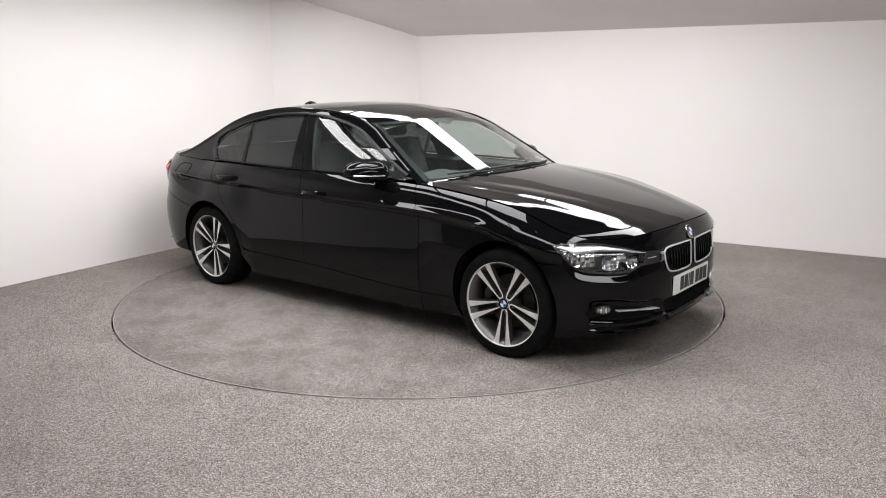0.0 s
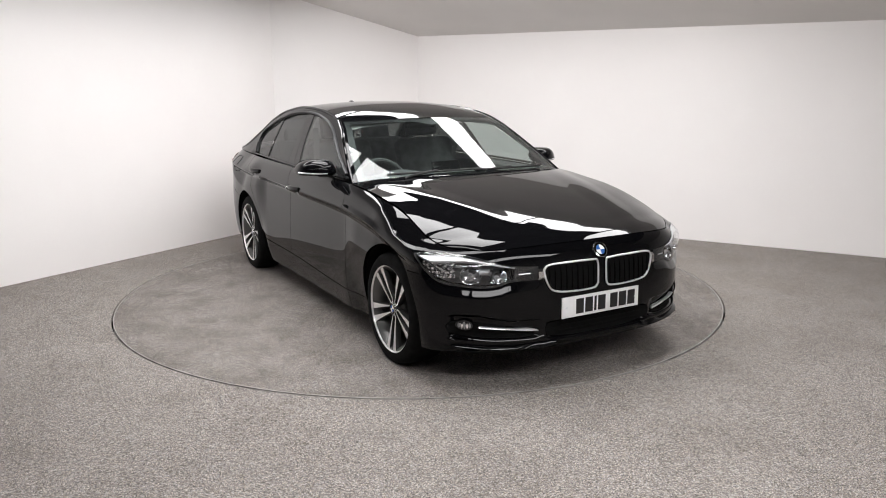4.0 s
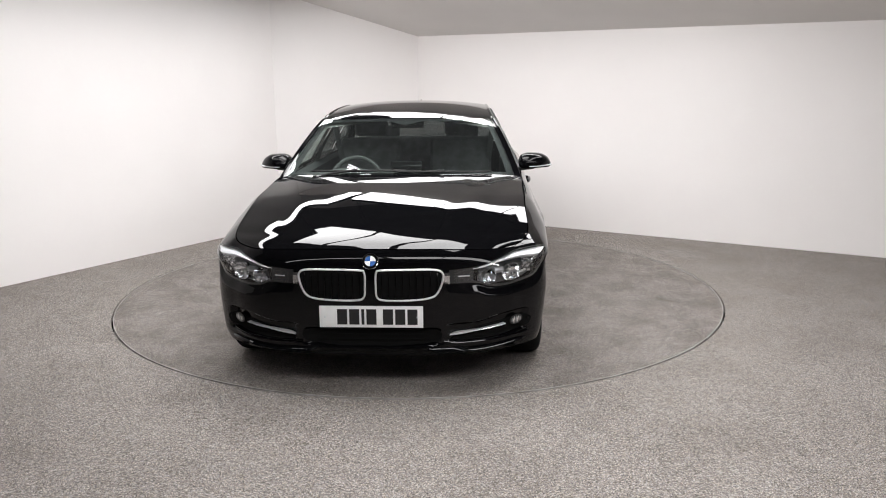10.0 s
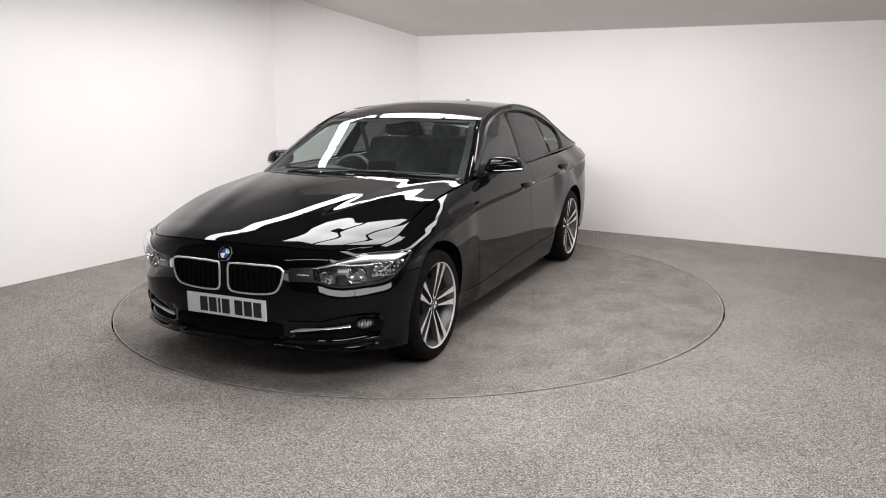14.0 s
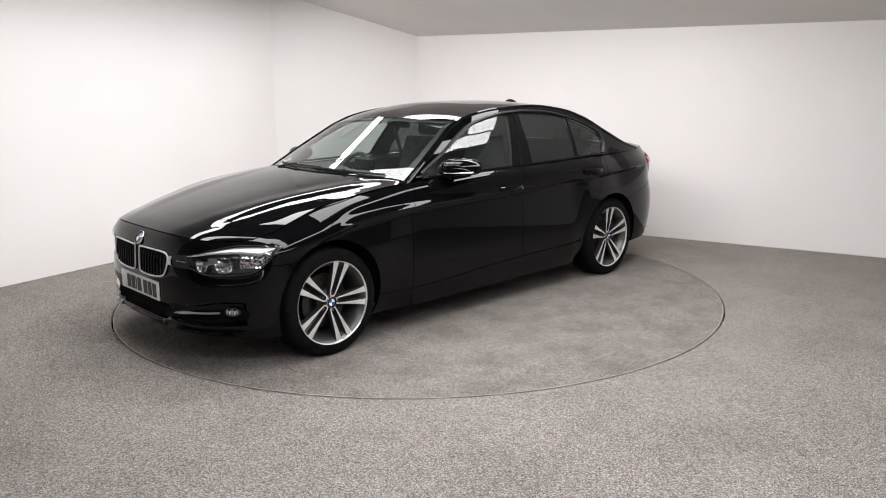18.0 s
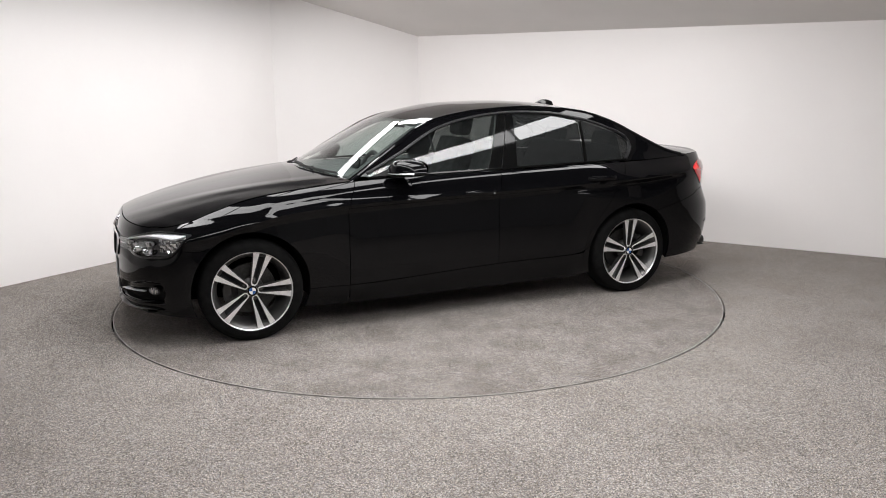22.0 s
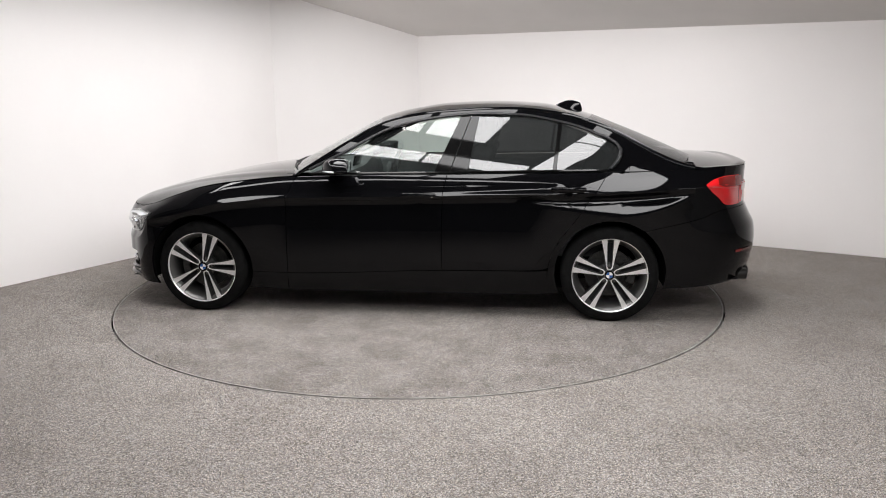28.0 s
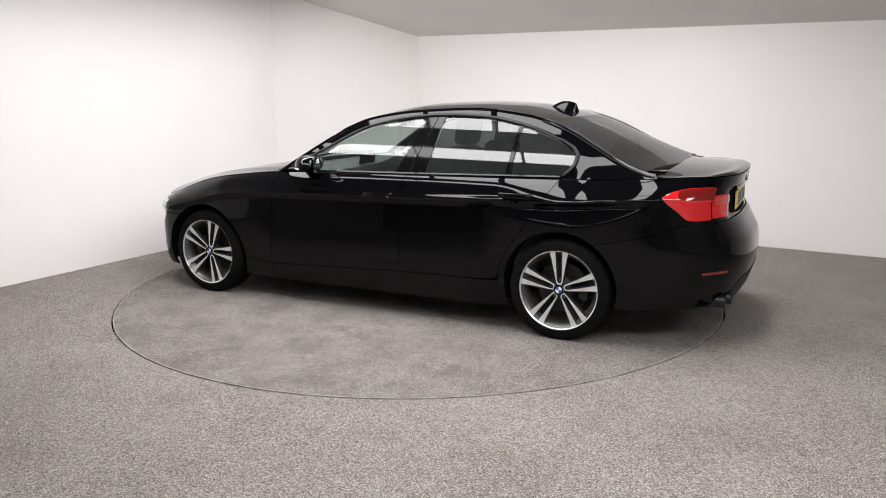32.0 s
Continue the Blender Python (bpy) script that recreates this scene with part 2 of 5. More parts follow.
def wall(name, a, b, z0, z1, mat, thick=0.12, label=""):
    a, b = Vector((*a, 0)), Vector((*b, 0))
    d = (b - a).normalized()
    out = Vector((-d.y, d.x, 0)) * thick
    bm = bmesh.new()
    lo = [bm.verts.new((*p.xy, z0)) for p in (a, b, b + out, a + out)]
    hi = [bm.verts.new((*p.xy, z1)) for p in (a, b, b + out, a + out)]
    bm.faces.new(lo[::-1]), bm.faces.new(hi)
    for i in range(4):
        bm.faces.new((lo[i], lo[(i + 1) % 4], hi[(i + 1) % 4], hi[i]))
    bmesh.ops.recalc_face_normals(bm, faces=bm.faces[:])
    return tagged(to_object(name, bm, mat, False), label, "wall", kind="structure")


# this unseen stretch is greyed so that the car's flank mirrors less white
wall("wall_west_dimmed", LEFT_A, (-4.7, -1.944), 0, TOP_Z, GREY_WALL, label="unseen wall end, greyed to dim reflections in the car")
wall("wall_west", (-4.7, -1.944), LEFT_B, 0, TOP_Z, WALL, label="smooth white painted studio wall")
wall("wall_north", LEFT_B, CORNER, 0, TOP_Z, WALL, label="smooth white flat across the corner of the studio")
wall("wall_east", CORNER, RIGHT_B, 0, TOP_Z, WALL, label="smooth white painted studio wall")
wall("wall_south", (4.65, -6.83), (3.0, -7.237), 0, TOP_Z, GREY_WALL, label="grey back wall of the studio")
# added unseen: an in-between tone blends grey into black in the doors' reflections
wall("wall_south_blend", (3.0, -7.237), (0.0, -8.27), 0, TOP_Z, DARK_WALL, label="unseen dark grey wall added to soften a step in reflections")
wall("wall_back", (0.0, -8.27), (-6.2, -4.31 - 5.2), 0, TOP_Z, BLACKOUT, label="dark open back of the studio")
wall("wall_southwest", (-6.2, -9.6), (-6.2, -4.2), 0, TOP_Z, BLACKOUT, label="dark open side of the studio")
wall("wall_southeast", (8.0, -1.74), (4.6, -6.9), 0, TOP_Z, GREY_WALL, label="grey side wall of the studio")


def build_floor():
    n = 160
    inner = [((DISC_R + 0.01) * math.cos(2 * math.pi * k / n), (DISC_R + 0.01) * math.sin(2 * math.pi * k / n)) for k in range(n)]
    outer = []
    for x, y in inner:
        k = 11.0 / max(abs(x), abs(y))
        outer.append((x * k, y * k))
    mid = [(x * 1.3, y * 1.3) for x, y in inner]
    rows = [[(*p, -0.04) for p in inner], [(*p, 0.0) for p in inner], [(*p, 0.0) for p in mid], [(*p, 0.0) for p in outer]]
    ob = to_object("floor", sheet(rows, closed=True), CARPET, False)
    tagged(ob, "speckled grey-beige short-pile carpet floor", "floor", kind="structure")
    bm = bmesh.new()
    bmesh.ops.create_circle(bm, cap_ends=True, segments=96, radius=DISC_R + 0.2, matrix=pose(0, 0, -0.08))
    tagged(to_object("trim", bm, DARK, False), "dark pit under the turntable", "floor", kind="structure")


build_floor()


def build_ceiling():
    bm = bmesh.new()
    for z0, pts in ((TOP_Z, [(-8, -11), (8, -11), (8, 6), (-8, 6)]),):
        lo = [bm.verts.new((*p, z0)) for p in pts]
        hi = [bm.verts.new((*p, z0 + 0.1)) for p in pts]
        bm.faces.new(lo[::-1]), bm.faces.new(hi)
        for i in range(len(pts)):
            bm.faces.new((lo[i], lo[(i + 1) % len(pts)], hi[(i + 1) % len(pts)], hi[i]))
    tagged(to_object("ceiling", bm, DARK_CEILING, False), "dark high studio ceiling", "ceiling", kind="structure")
    # a ceiling that rises inwards from the top of the long wall
    d = Vector((RIGHT_B[0] - CORNER[0], RIGHT_B[1] - CORNER[1], 0)).normalized()
    inn = Vector((d.y, -d.x, 0))
    a, b = Vector((*CORNER, SOFFIT_Z + 0.02)) - d * 2.4, Vector((*RIGHT_B, SOFFIT_Z - 0.15))
    up = Vector((0, 0, 1))
    rows = [[a + (b - a) * (j / 8) + inn * (1.5 * k / 6 - 0.02) + up * (0.315 * 1.5 * k / 6) for j in range(9)] for k in range(7)]
    rows.append([p + up * 0.06 for p in rows[-1]])
    rows.append([p + up * 0.06 for p in rows[0]])
    tagged(to_object("ceiling_slope", sheet(rows), SOFFIT, False), "pale grey ceiling that rises from the wall", "ceiling", kind="structure")


build_ceiling()


def build_turntable():
    t = thing("turntable", "round carpeted car turntable with a thin metal rim", "turntable")
    bm = bmesh.new()
    n = 160
    ring = lambda r, z: [(r * math.cos(2 * math.pi * k / n), r * math.sin(2 * math.pi * k / n), z) for k in range(n)]
    rows = [ring(DISC_R - 0.0075, -0.05), ring(DISC_R - 0.0075, -0.002), ring(DISC_R * 0.6, 0.0), ring(0.01, 0.0)]
    bm.free()
    part("carpet_disc", sheet(rows, closed=True), DISC_CARPET, t, "stained speckled grey carpet", smooth=False)
    part("rim", sheet([ring(DISC_R - 0.007, -0.05), ring(DISC_R - 0.007, 0.002), ring(DISC_R - 0.002, 0.002), ring(DISC_R - 0.002, -0.05)], closed=True), METAL_RIM, t, "thin worn metal edge strip", smooth=False)
    return t


turntable = build_turntable()


def light_box(pts, z, label, group):
    """A flat luminous panel of any outline, glowing downwards, in a dark frame."""
    c = sum((Vector((*p, 0)) for p in pts), Vector()) / len(pts)
    t = thing("light_box", label, "light", group, pose(c.x, c.y, z))
    bm = bmesh.new()
    bm.faces.new([bm.verts.new((p[0] - c.x, p[1] - c.y, 0)) for p in pts])
    edge = bm.verts[:]
    rim = [bm.verts.new(v.co + Vector((0, 0, 0.024))) for v in edge]
    for i in range(len(pts)):
        bm.faces.new((edge[i], edge[(i + 1) % len(pts)], rim[(i + 1) % len(pts)], rim[i]))
    bmesh.ops.recalc_face_normals(bm, faces=bm.faces[:])
    part("diffuser", bm, LIGHT, t, "glowing white diffuser", smooth=False)
    bm = bmesh.new()
    lo = [bm.verts.new((*((Vector((p[0] - c.x, p[1] - c.y)) * 1.01).xy), 0.026)) for p in pts]
    hi = [bm.verts.new((v.co.x, v.co.y, 0.09)) for v in lo]
    bm.faces.new(lo), bm.faces.new(hi)
    for i in range(len(pts)):
        bm.faces.new((lo[i], lo[(i + 1) % len(pts)], hi[(i + 1) % len(pts)], hi[i]))
    bmesh.ops.recalc_face_normals(bm, faces=bm.faces[:])
    part("frame", bm, PLASTIC, t, "black light box housing", smooth=False)
    for k in (0, len(pts) // 2):
        x, y = (pts[k][0] - c.x) * 0.9, (pts[k][1] - c.y) * 0.9
        part("cable", tube([(x, y, 0.085), (x, y, TOP_Z - z)], 0.003, 6), STEEL, t, "thin steel suspension cable")
    return t


LIGHT_Z = 2.5
ALONG, ACROSS = Vector((0.83, -0.557)), Vector((0.557, 0.83))


def build_lights():
    """A rectangle of long light boxes, square to the walls, with broad panels inside it."""
    def boxed(e0, e1, f0, f1, label, group):
        light_box([tuple(ALONG * e + ACROSS * f) for e, f in ((e0, f0), (e1, f0), (e1, f1), (e0, f1))], LIGHT_Z, label, group)
    strip, ring = "long white luminous light box over the turntable", "frame of long light boxes"
    bar = 0.02
    for k in range(3):
        e0 = -1.62 + 1.14 * k
        boxed(e0 + bar, e0 + 1.14 - bar, -2.04, -1.76, strip, ring)
        boxed(e0 + bar, e0 + 1.14 - bar, 1.0, 1.36, strip, ring)
        f0 = -2.04 + 1.133 * k
        boxed(1.84, 2.14, f0 + bar, f0 + 1.133 - bar, strip, ring)
        boxed(-1.9, -1.72, f0 + bar, f0 + 1.133 - bar, strip, ring)
        boxed(-0.9 + 0.667 * k + 1.7 * bar, -0.9 + 0.667 * (k + 1) - 1.7 * bar, -1.28, -0.36, "broad white luminous light panel over the turntable", "middle light panels")
    # a long box over the camera's side of the room
    for k in range(4):
        x0 = -0.7 + 1.35 * k
        light_box([(x0, -5.0), (x0 + 1.3, -5.0), (x0 + 1.3, -4.3), (x0, -4.3)], 2.75, "wide white luminous light box near the ceiling", "light boxes over the open side")
    # a slim run of boxes carries on towards the dark corner
    for k in range(3):
        x0, y0 = -0.8 - 1.3 * k, -4.66 - 0.42 * k
        light_box([(x0 - 1.26, y0 - 0.407), (x0, y0), (x0, y0 + 0.16), (x0 - 1.26, y0 - 0.247)], 2.75, "slim white luminous light box near the ceiling", "light boxes over the open side")


build_lights()


# ---- the car: x forwards, y to its left, z up, its middle between the axles ----
AXLE, HUB_Z = 1.398, 0.312
X_F, X_R, NOSE, TAIL, N_F, N_R = 1.25, -1.5, 2.15, -2.44, 3.1, 3.0
half_width = spline([-1.5, -1.35, -1.0, -0.3, 0.5, 1.0, 1.25], [0.91, 0.915, 0.904, 0.896, 0.894, 0.903, 0.915])
nose_x = spline([0.15, 0.2, 0.26, 0.34, 0.42, 0.52, 0.6, 0.65, 0.68, 0.7, 0.72, 0.74, 0.76], [2.08, 2.125, 2.15, 2.15, 2.149, 2.145, 2.14, 2.134, 2.126, 2.118, 2.106, 2.088, 2.06])
tail_x = spline([0.18, 0.26, 0.36, 0.5, 0.6, 0.68, 0.76, 0.86, 0.95, 1.0, 1.06], [-2.3, -2.37, -2.415, -2.44, -2.43, -2.39, -2.355, -2.345, -2.348, -2.355, -2.335])
crease = spline([-2.44, -1.94, -1.45, -0.73, 0.0, 0.8, 1.2, 1.6, 2.15], [0.9, 0.89, 0.86, 0.84, 0.822, 0.804, 0.772, 0.68, 0.6])
belt = spline([-2.44, -2.2, -1.9, -1.5, -0.9, -0.3, 0.3, 0.75, 1.1, 1.4, 1.65, 1.82, 1.92, 2.0, 2.08, 2.15], [1.0, 1.01, 1.0, 0.985, 0.975, 0.965, 0.956, 0.945, 0.912, 0.868, 0.8, 0.744, 0.721, 0.719, 0.727, 0.738])
shoulder = spline([-2.44, -2.0, -1.6, -1.0, -0.4, 0.0, 0.7, 1.1, 1.4, 1.7, 2.15], [0.09, 0.122, 0.123, 0.086, 0.072, 0.07, 0.088, 0.11, 0.122, 0.11, 0.06])
bottom = spline([-2.44, -2.2, -1.9, -1.75, -1.0, 0.9, 1.7, 2.15], [0.26, 0.25, 0.235, 0.225, 0.165, 0.16, 0.185, 0.2])
# the line under doors and wings, above sills and bumpers
seam = spline([-2.44, -2.14, -2.01, -1.83, -1.675, -1.58, -1.45, -1.03, -0.3, 0.78, 1.06, 1.3, 1.6, 1.8, 2.15], [0.752, 0.739, 0.702, 0.662, 0.628, 0.603, 0.55, 0.337, 0.325, 0.285, 0.285, 0.45, 0.585, 0.595, 0.6])


# the doors: an even shelf over the crease, then a flat, then the roll into the windows
door_shoulder = spline([0, 0.1, 0.2, 0.35, 0.55, 0.75, 0.9, 1.0], [0, 0.11, 0.22, 0.33, 0.45, 0.63, 0.83, 1.0])
HANDLES = ((-0.145, 0.826), (-1.12, 0.872))


def across(s):
    """A station near the nose, moved so that it keeps its distance from the car's middle."""
    c = (s - X_F) / (NOSE - X_F)
    w = step(0.55, 0.85, c)
    side = (1 - max(1 - c ** 3.4, 0) ** (N_F / 3.4)) ** (1 / N_F)
    return X_F + (NOSE - X_F) * (c + (side - c) * w)


def even_slope(v):
    """From 0 to 1 at an even rate, with rounded ends."""
    e = 0.14
    v = min(max(v, 0.0), 1.0)
    if v < e:
        q = v * v / (2 * e)
    elif v > 1 - e:
        q = 1 - e - (1 - v) ** 2 / (2 * e)
    else:
        q = v - e / 2
    return q / (1 - e)


def inset(s, z):
    """How far the side lies in from the widest line, at height z."""
    c, t = crease(s), belt(s)
    if z > c:
        v = (z - c) / max(t - c, 0.02)
        doors = step(-1.25, -0.95, s) * (1 - step(1.15, 1.5, s))
        rise = 1.7 - 0.55 * (1 - step(-1.4, -1.1, s))
        return shoulder(s) * (v ** rise * (1 - doors) + door_shoulder(v) * doors if v < 1 else v)
    q = (c - z) / (c - 0.18)
    side = step(2.0, 1.5, abs(s))
    deep = 0.016 * side * step(-1.0, -0.7, s) + 0.008 * math.exp(-((s - 1.35) / 0.35) ** 2)
    door = step(-1.1, -0.85, s) * (1 - step(0.72, 1.0, s))
    d = deep * (1 - door) * step(0, 0.045, c - z) * (1 - step(0.045, 0.2, c - z))
    d += 0.031 * door * step(0, 0.045, c - z) * min(max((z - 0.37) / (c - 0.415), 0.0), 1.0)
    if -2.1 < s < -0.7:
        # a hollow over the rear wheel, an even slope that tapers out at both ends
        u = (-0.76 - s) / 0.69 if s > -1.45 else 1 - ((-1.45 - s) / 0.5) ** 2
        size = min(max(u, 0.0), 1.0)
        depth = 0.0385 * size
        v = (c - z - 0.042) / (0.002 + 0.114 * size)
        d += depth * (step(0, 0.042, c - z) if v < 0 else 1 - even_slope(v))
    d += 0.004 * step(0.5, 0.34, z) * side * (1 - step(0.34, 0.24, z) * 0.6)
    for hx, hz in HANDLES:
        r = math.hypot((s - hx) / 0.068, (z - hz + 0.012) / 0.03)
        if r < 1:
            d += 0.016 * (1 - r * r) ** 1.5
    return d + (0.012 + 0.042 * side * (1 - 0.9 * door)) * q ** 2 + (0.024 - 0.009 * step(1.3, 1.7, s)) * q ** 7


def plain_point(s, z):
    """The skin before hollows: station s (metres along the plan's outline) and height z."""
    if s > X_F:
        c = min((s - X_F) / (NOSE - X_F), 1.0)
        n = N_F + 1.8 * (1 - step(0.48, 0.8, c))
        return Vector((X_F + (nose_x(z) - X_F) * c, (half_width(X_F) - inset(s, z)) * max(1 - c ** n, 0) ** (1 / n), z))
    if s < X_R:
        c = min((X_R - s) / (X_R - TAIL), 1.0)
        return Vector((X_R + (tail_x(z) - X_R) * c, (half_width(X_R) - inset(s, z)) * max(1 - c ** N_R, 0) ** (1 / N_R), z))
    return Vector((s, half_width(s) - inset(s, z), z))


def pillar_y(s, z):
    h = max(z - belt(s), 0.0)
    return plain_point(s, belt(s)).y - 0.006 - 0.42 * h - 0.36 * h * h


def fillet(s, z, y):
    """Smooths the hollow between the rear wing's shoulder and the pillar above it."""
    w = step(-1.43, -1.56, s) * step(-2.12, -1.92, s)
    if w <= 0:
        return y
    z0, z1 = belt(s) - 0.05, belt(s) + 0.1
    if not z0 < z < z1:
        return y
    h = z1 - z0
    y0, y1 = plain_point(s, z0).y, pillar_y(s, z1)
    m0, m1 = (y0 - plain_point(s, z0 - 0.004).y) / 0.004 * h, -(0.42 + 0.72 * 0.1) * h
    t = (z - z0) / h
    q = (2 * t ** 3 - 3 * t * t + 1) * y0 + (t ** 3 - 2 * t * t + t) * m0 + (3 * t * t - 2 * t ** 3) * y1 + (t ** 3 - t * t) * m1
    return y + (q - y) * w


def body_point(s, z):
    """The body's skin at station s and height z."""
    p = plain_point(s, z)
    if s < -1.25:
        p.y = fillet(s, z, p.y)
    if s < -2.3:
        # hollow for the rear plate
        p.x += 0.045 * step(rear_station(0.5), rear_station(0.38), s) * step(0.735, 0.775, z) * (1 - step(0.91, 0.945, z))
    if s > 1.7 and 0.24 < z < 0.4:
        # air intakes sink into the bumper
        y = p.y
        lamp = step(0.36, 0.43, y) * (1 - step(0.765, 0.8, y)) * step(0.262, 0.285, z) * (1 - step(0.352 + 0.03 * step(0.5, 0.7, y), 0.372 + 0.03 * step(0.5, 0.7, y), z))
        middle = (1 - step(0.29, 0.35, y)) * step(0.25, 0.268, z) * (1 - step(0.335, 0.35, z))
        p.x -= 0.03 * max(lamp, middle)
        p.y -= 0.012 * lamp
    if s > 1.6 and z > 0.47:
        # the face steps back over a narrow shelf that follows the headlights' lower edge
        low = lamp_low(min(max(s, across(1.745)), across(2.135)))
        w = step(1.76, 1.86, s) * (1 - step(across(2.10), across(2.142), s)) * (1 - step(low + 0.03, low + 0.09, z))
        d = 0.0195 * w * even_slope((z - low + 0.05) / 0.046)
        if d > 0:
            c = min((s - X_F) / (NOSE - X_F), 1.0)
            n = Vector((c ** N_F, max(1 - c ** N_F, 0) ** (2.4 / N_F) * 1.0, 0))
            p -= n.normalized() * d
    return p


def front_station(y):
    """The station at which the nose is y metres from the middle."""
    return X_F + (NOSE - X_F) * max(1 - (abs(y) / 0.895) ** N_F, 0) ** (1 / N_F)


def rear_station(y):
    return X_R + (TAIL - X_R) * max(1 - (abs(y) / 0.89) ** N_R, 0) ** (1 / N_R)


def skin(s, z, lift=0.0):
    """A point of the skin, moved out along its normal."""
    p = body_point(s, z)
    if not lift:
        return p
    e = 0.004
    a = body_point(s + e, z) - body_point(s - e, z)
    b = body_point(s, z + e) - body_point(s, z - e)
    n = a.cross(b)
    if n.length < 1e-9:
        n = Vector((1 if s > 0 else -1, 0, 0))
    n.normalize()
    if n.dot(Vector((p.x * 0.6, p.y, 0))) < 0:
        n = -n
    return p + n * lift


def patch(s0, s1, low, high, nu=20, nv=6, lift=0.004, thick=0.0, bulge=0.0):
    """A piece that lies on the skin between two heights that run along the stations."""
    rows = []
    for i in range(nu + 1):
        s = s0 + (s1 - s0) * i / nu
        lo, hi = (low(s) if callable(low) else low), (high(s) if callable(high) else high)
        rows.append([skin(s, lo + (hi - lo) * j / nv, lift + bulge * math.sin(math.pi * j / nv) * math.sin(math.pi * i / nu)) for j in range(nv + 1)])
    bm = sheet(rows)
    if thick:
        flange(bm, thick)
    return bm


# shut lines between the panels, x by height
door_front = spline([0.18, 0.3, 0.77, 0.92, 1.0], [0.785, 0.779, 0.772, 0.72, 0.69])
door_split = spline([0.18, 0.33, 0.8, 1.0], [-0.285, -0.288, -0.298, -0.335])
door_rear = spline([0.18, 0.3, 0.45, 0.6, 0.7, 0.8, 0.9, 1.0], [-0.985, -0.99, -1.02, -1.11, -1.185, -1.25, -1.32, -1.385])


def stations(kind):
    """Columns of the skin's grid for one group of panels, as functions of height."""
    out = []
    if kind == "nose":
        for k in range(45):
            a = math.pi / 2 * k / 44
            s = X_F + 0.53 + (NOSE - X_F - 0.53) * math.cos(a)
            out.append(lambda z, s=s: s)
        return out
    a, b, n = {"wing": (lambda z: X_F + 0.53, door_front, 44), "front_door": (door_front, door_split, 84), "rear_door": (door_split, door_rear, 70),
               "quarter": (door_rear, lambda z: -2.06, 42)}.get(kind, (lambda z: -2.06, None, 24))
    if b is None:
        for k in range(25):
            t = math.pi / 2 * k / 24
            s = -2.06 + (TAIL + 2.06) * math.sin(t)
            out.append(lambda z, s=s: s)
        return out
    for k in range(n + 1):
        out.append(lambda z, t=k / n: a(z) + (b(z) - a(z)) * t)
    return out


ARCHES = ((AXLE, HUB_Z + 0.008, 0.362), (-AXLE, HUB_Z + 0.008, 0.358))


def in_arch(p):
    for x, z, r in ARCHES:
        if (p[0] - x) ** 2 + (p[2] - z) ** 2 < r * r:
            return x, z, r
    return None


def panel(kind, lower, hole=None, nz=None):
    """One outer panel: the part of the skin in its columns, above or below the seam, with wheel arches cut out."""
    cols = stations(kind)
    nz = nz or (12 if lower else 64)
    gap = 0.0022
    rows = []
    for i, col in enumerate(cols):
        row = []
        s_mid = col(0.6)
        for j in range(nz + 1):
            lo, hi = (bottom(s_mid), seam(s_mid)) if lower else (seam(s_mid), belt(s_mid))
            lo, hi = lo + (0 if lower else gap), hi - (0 if kind == "quarter" and not lower and s_mid < -1.42 else gap)
            z = lo + (hi - lo) * j / nz
            if not lower:
                # rows run along the crease
                edge = min(max(crease(s_mid), lo + 0.3 * (hi - lo)), hi - 0.03)
                z = lo + (edge - lo) * j / 42 if j <= 42 else edge + (hi - edge) * (j - 42) / (nz - 42)
            s = col(z)
            if i == 0 and kind not in ("nose", "wing", "tail"):
                s -= gap
            if i == len(cols) - 1 and kind not in ("tail", "quarter"):
                s += gap
            row.append(body_point(s, z))
        rows.append(row)
    inside = [[in_arch(p) if p[1] > 0.6 else None for p in r] for r in rows]
    drop = lambda i, j: all(inside[a][b] for a, b in ((i, j), (i, j + 1), (i + 1, j), (i + 1, j + 1)))
    cut = [[p for p in r] for r in rows]
    for i, r in enumerate(rows):
        for j, p in enumerate(r):
            if inside[i][j]:
                x, z, rad = inside[i][j]
                d = math.hypot(p[0] - x, p[2] - z) or 1
                nx, nz_ = x + (p[0] - x) * rad / d, z + (p[2] - z) * rad / d
                q = body_point(nx if X_R < nx < X_F else station_of(nx, nz_), nz_)
                cut[i][j] = q
    keep = lambda i, j: not drop(i, j) and not (hole and hole(rows, i, j))
    return cut, keep


def station_of(x, z):
    """The station whose skin lies at x, for places near the wheels."""
    if x > X_F:
        return X_F + (x - X_F) / (nose_x(z) - X_F) * (NOSE - X_F)
    if x < X_R:
        return X_R + (x - X_R) / (tail_x(z) - X_R) * (TAIL - X_R)
    return x


lamp_top = spline([across(v) for v in (1.745, 1.80, 1.88, 1.95, 2.0, 2.062, 2.10, 2.135)], [0.694, 0.7, 0.704, 0.702, 0.694, 0.674, 0.652, 0.639])
lamp_low = spline([across(v) for v in (1.745, 1.79, 1.83, 1.87, 1.92, 1.98, 2.05, 2.085, 2.108, 2.135)], [0.688, 0.655, 0.605, 0.57, 0.55, 0.54, 0.535, 0.543, 0.565, 0.572])
tail_top = spline([-2.44, -2.285, -2.2, -2.1, -2.035], [0.95, 0.952, 0.952, 0.936, 0.907])
tail_low = spline([-2.44, -2.3, -2.24, -2.18, -2.12, -2.09, -2.035], [0.77, 0.768, 0.767, 0.774, 0.828, 0.85, 0.9])



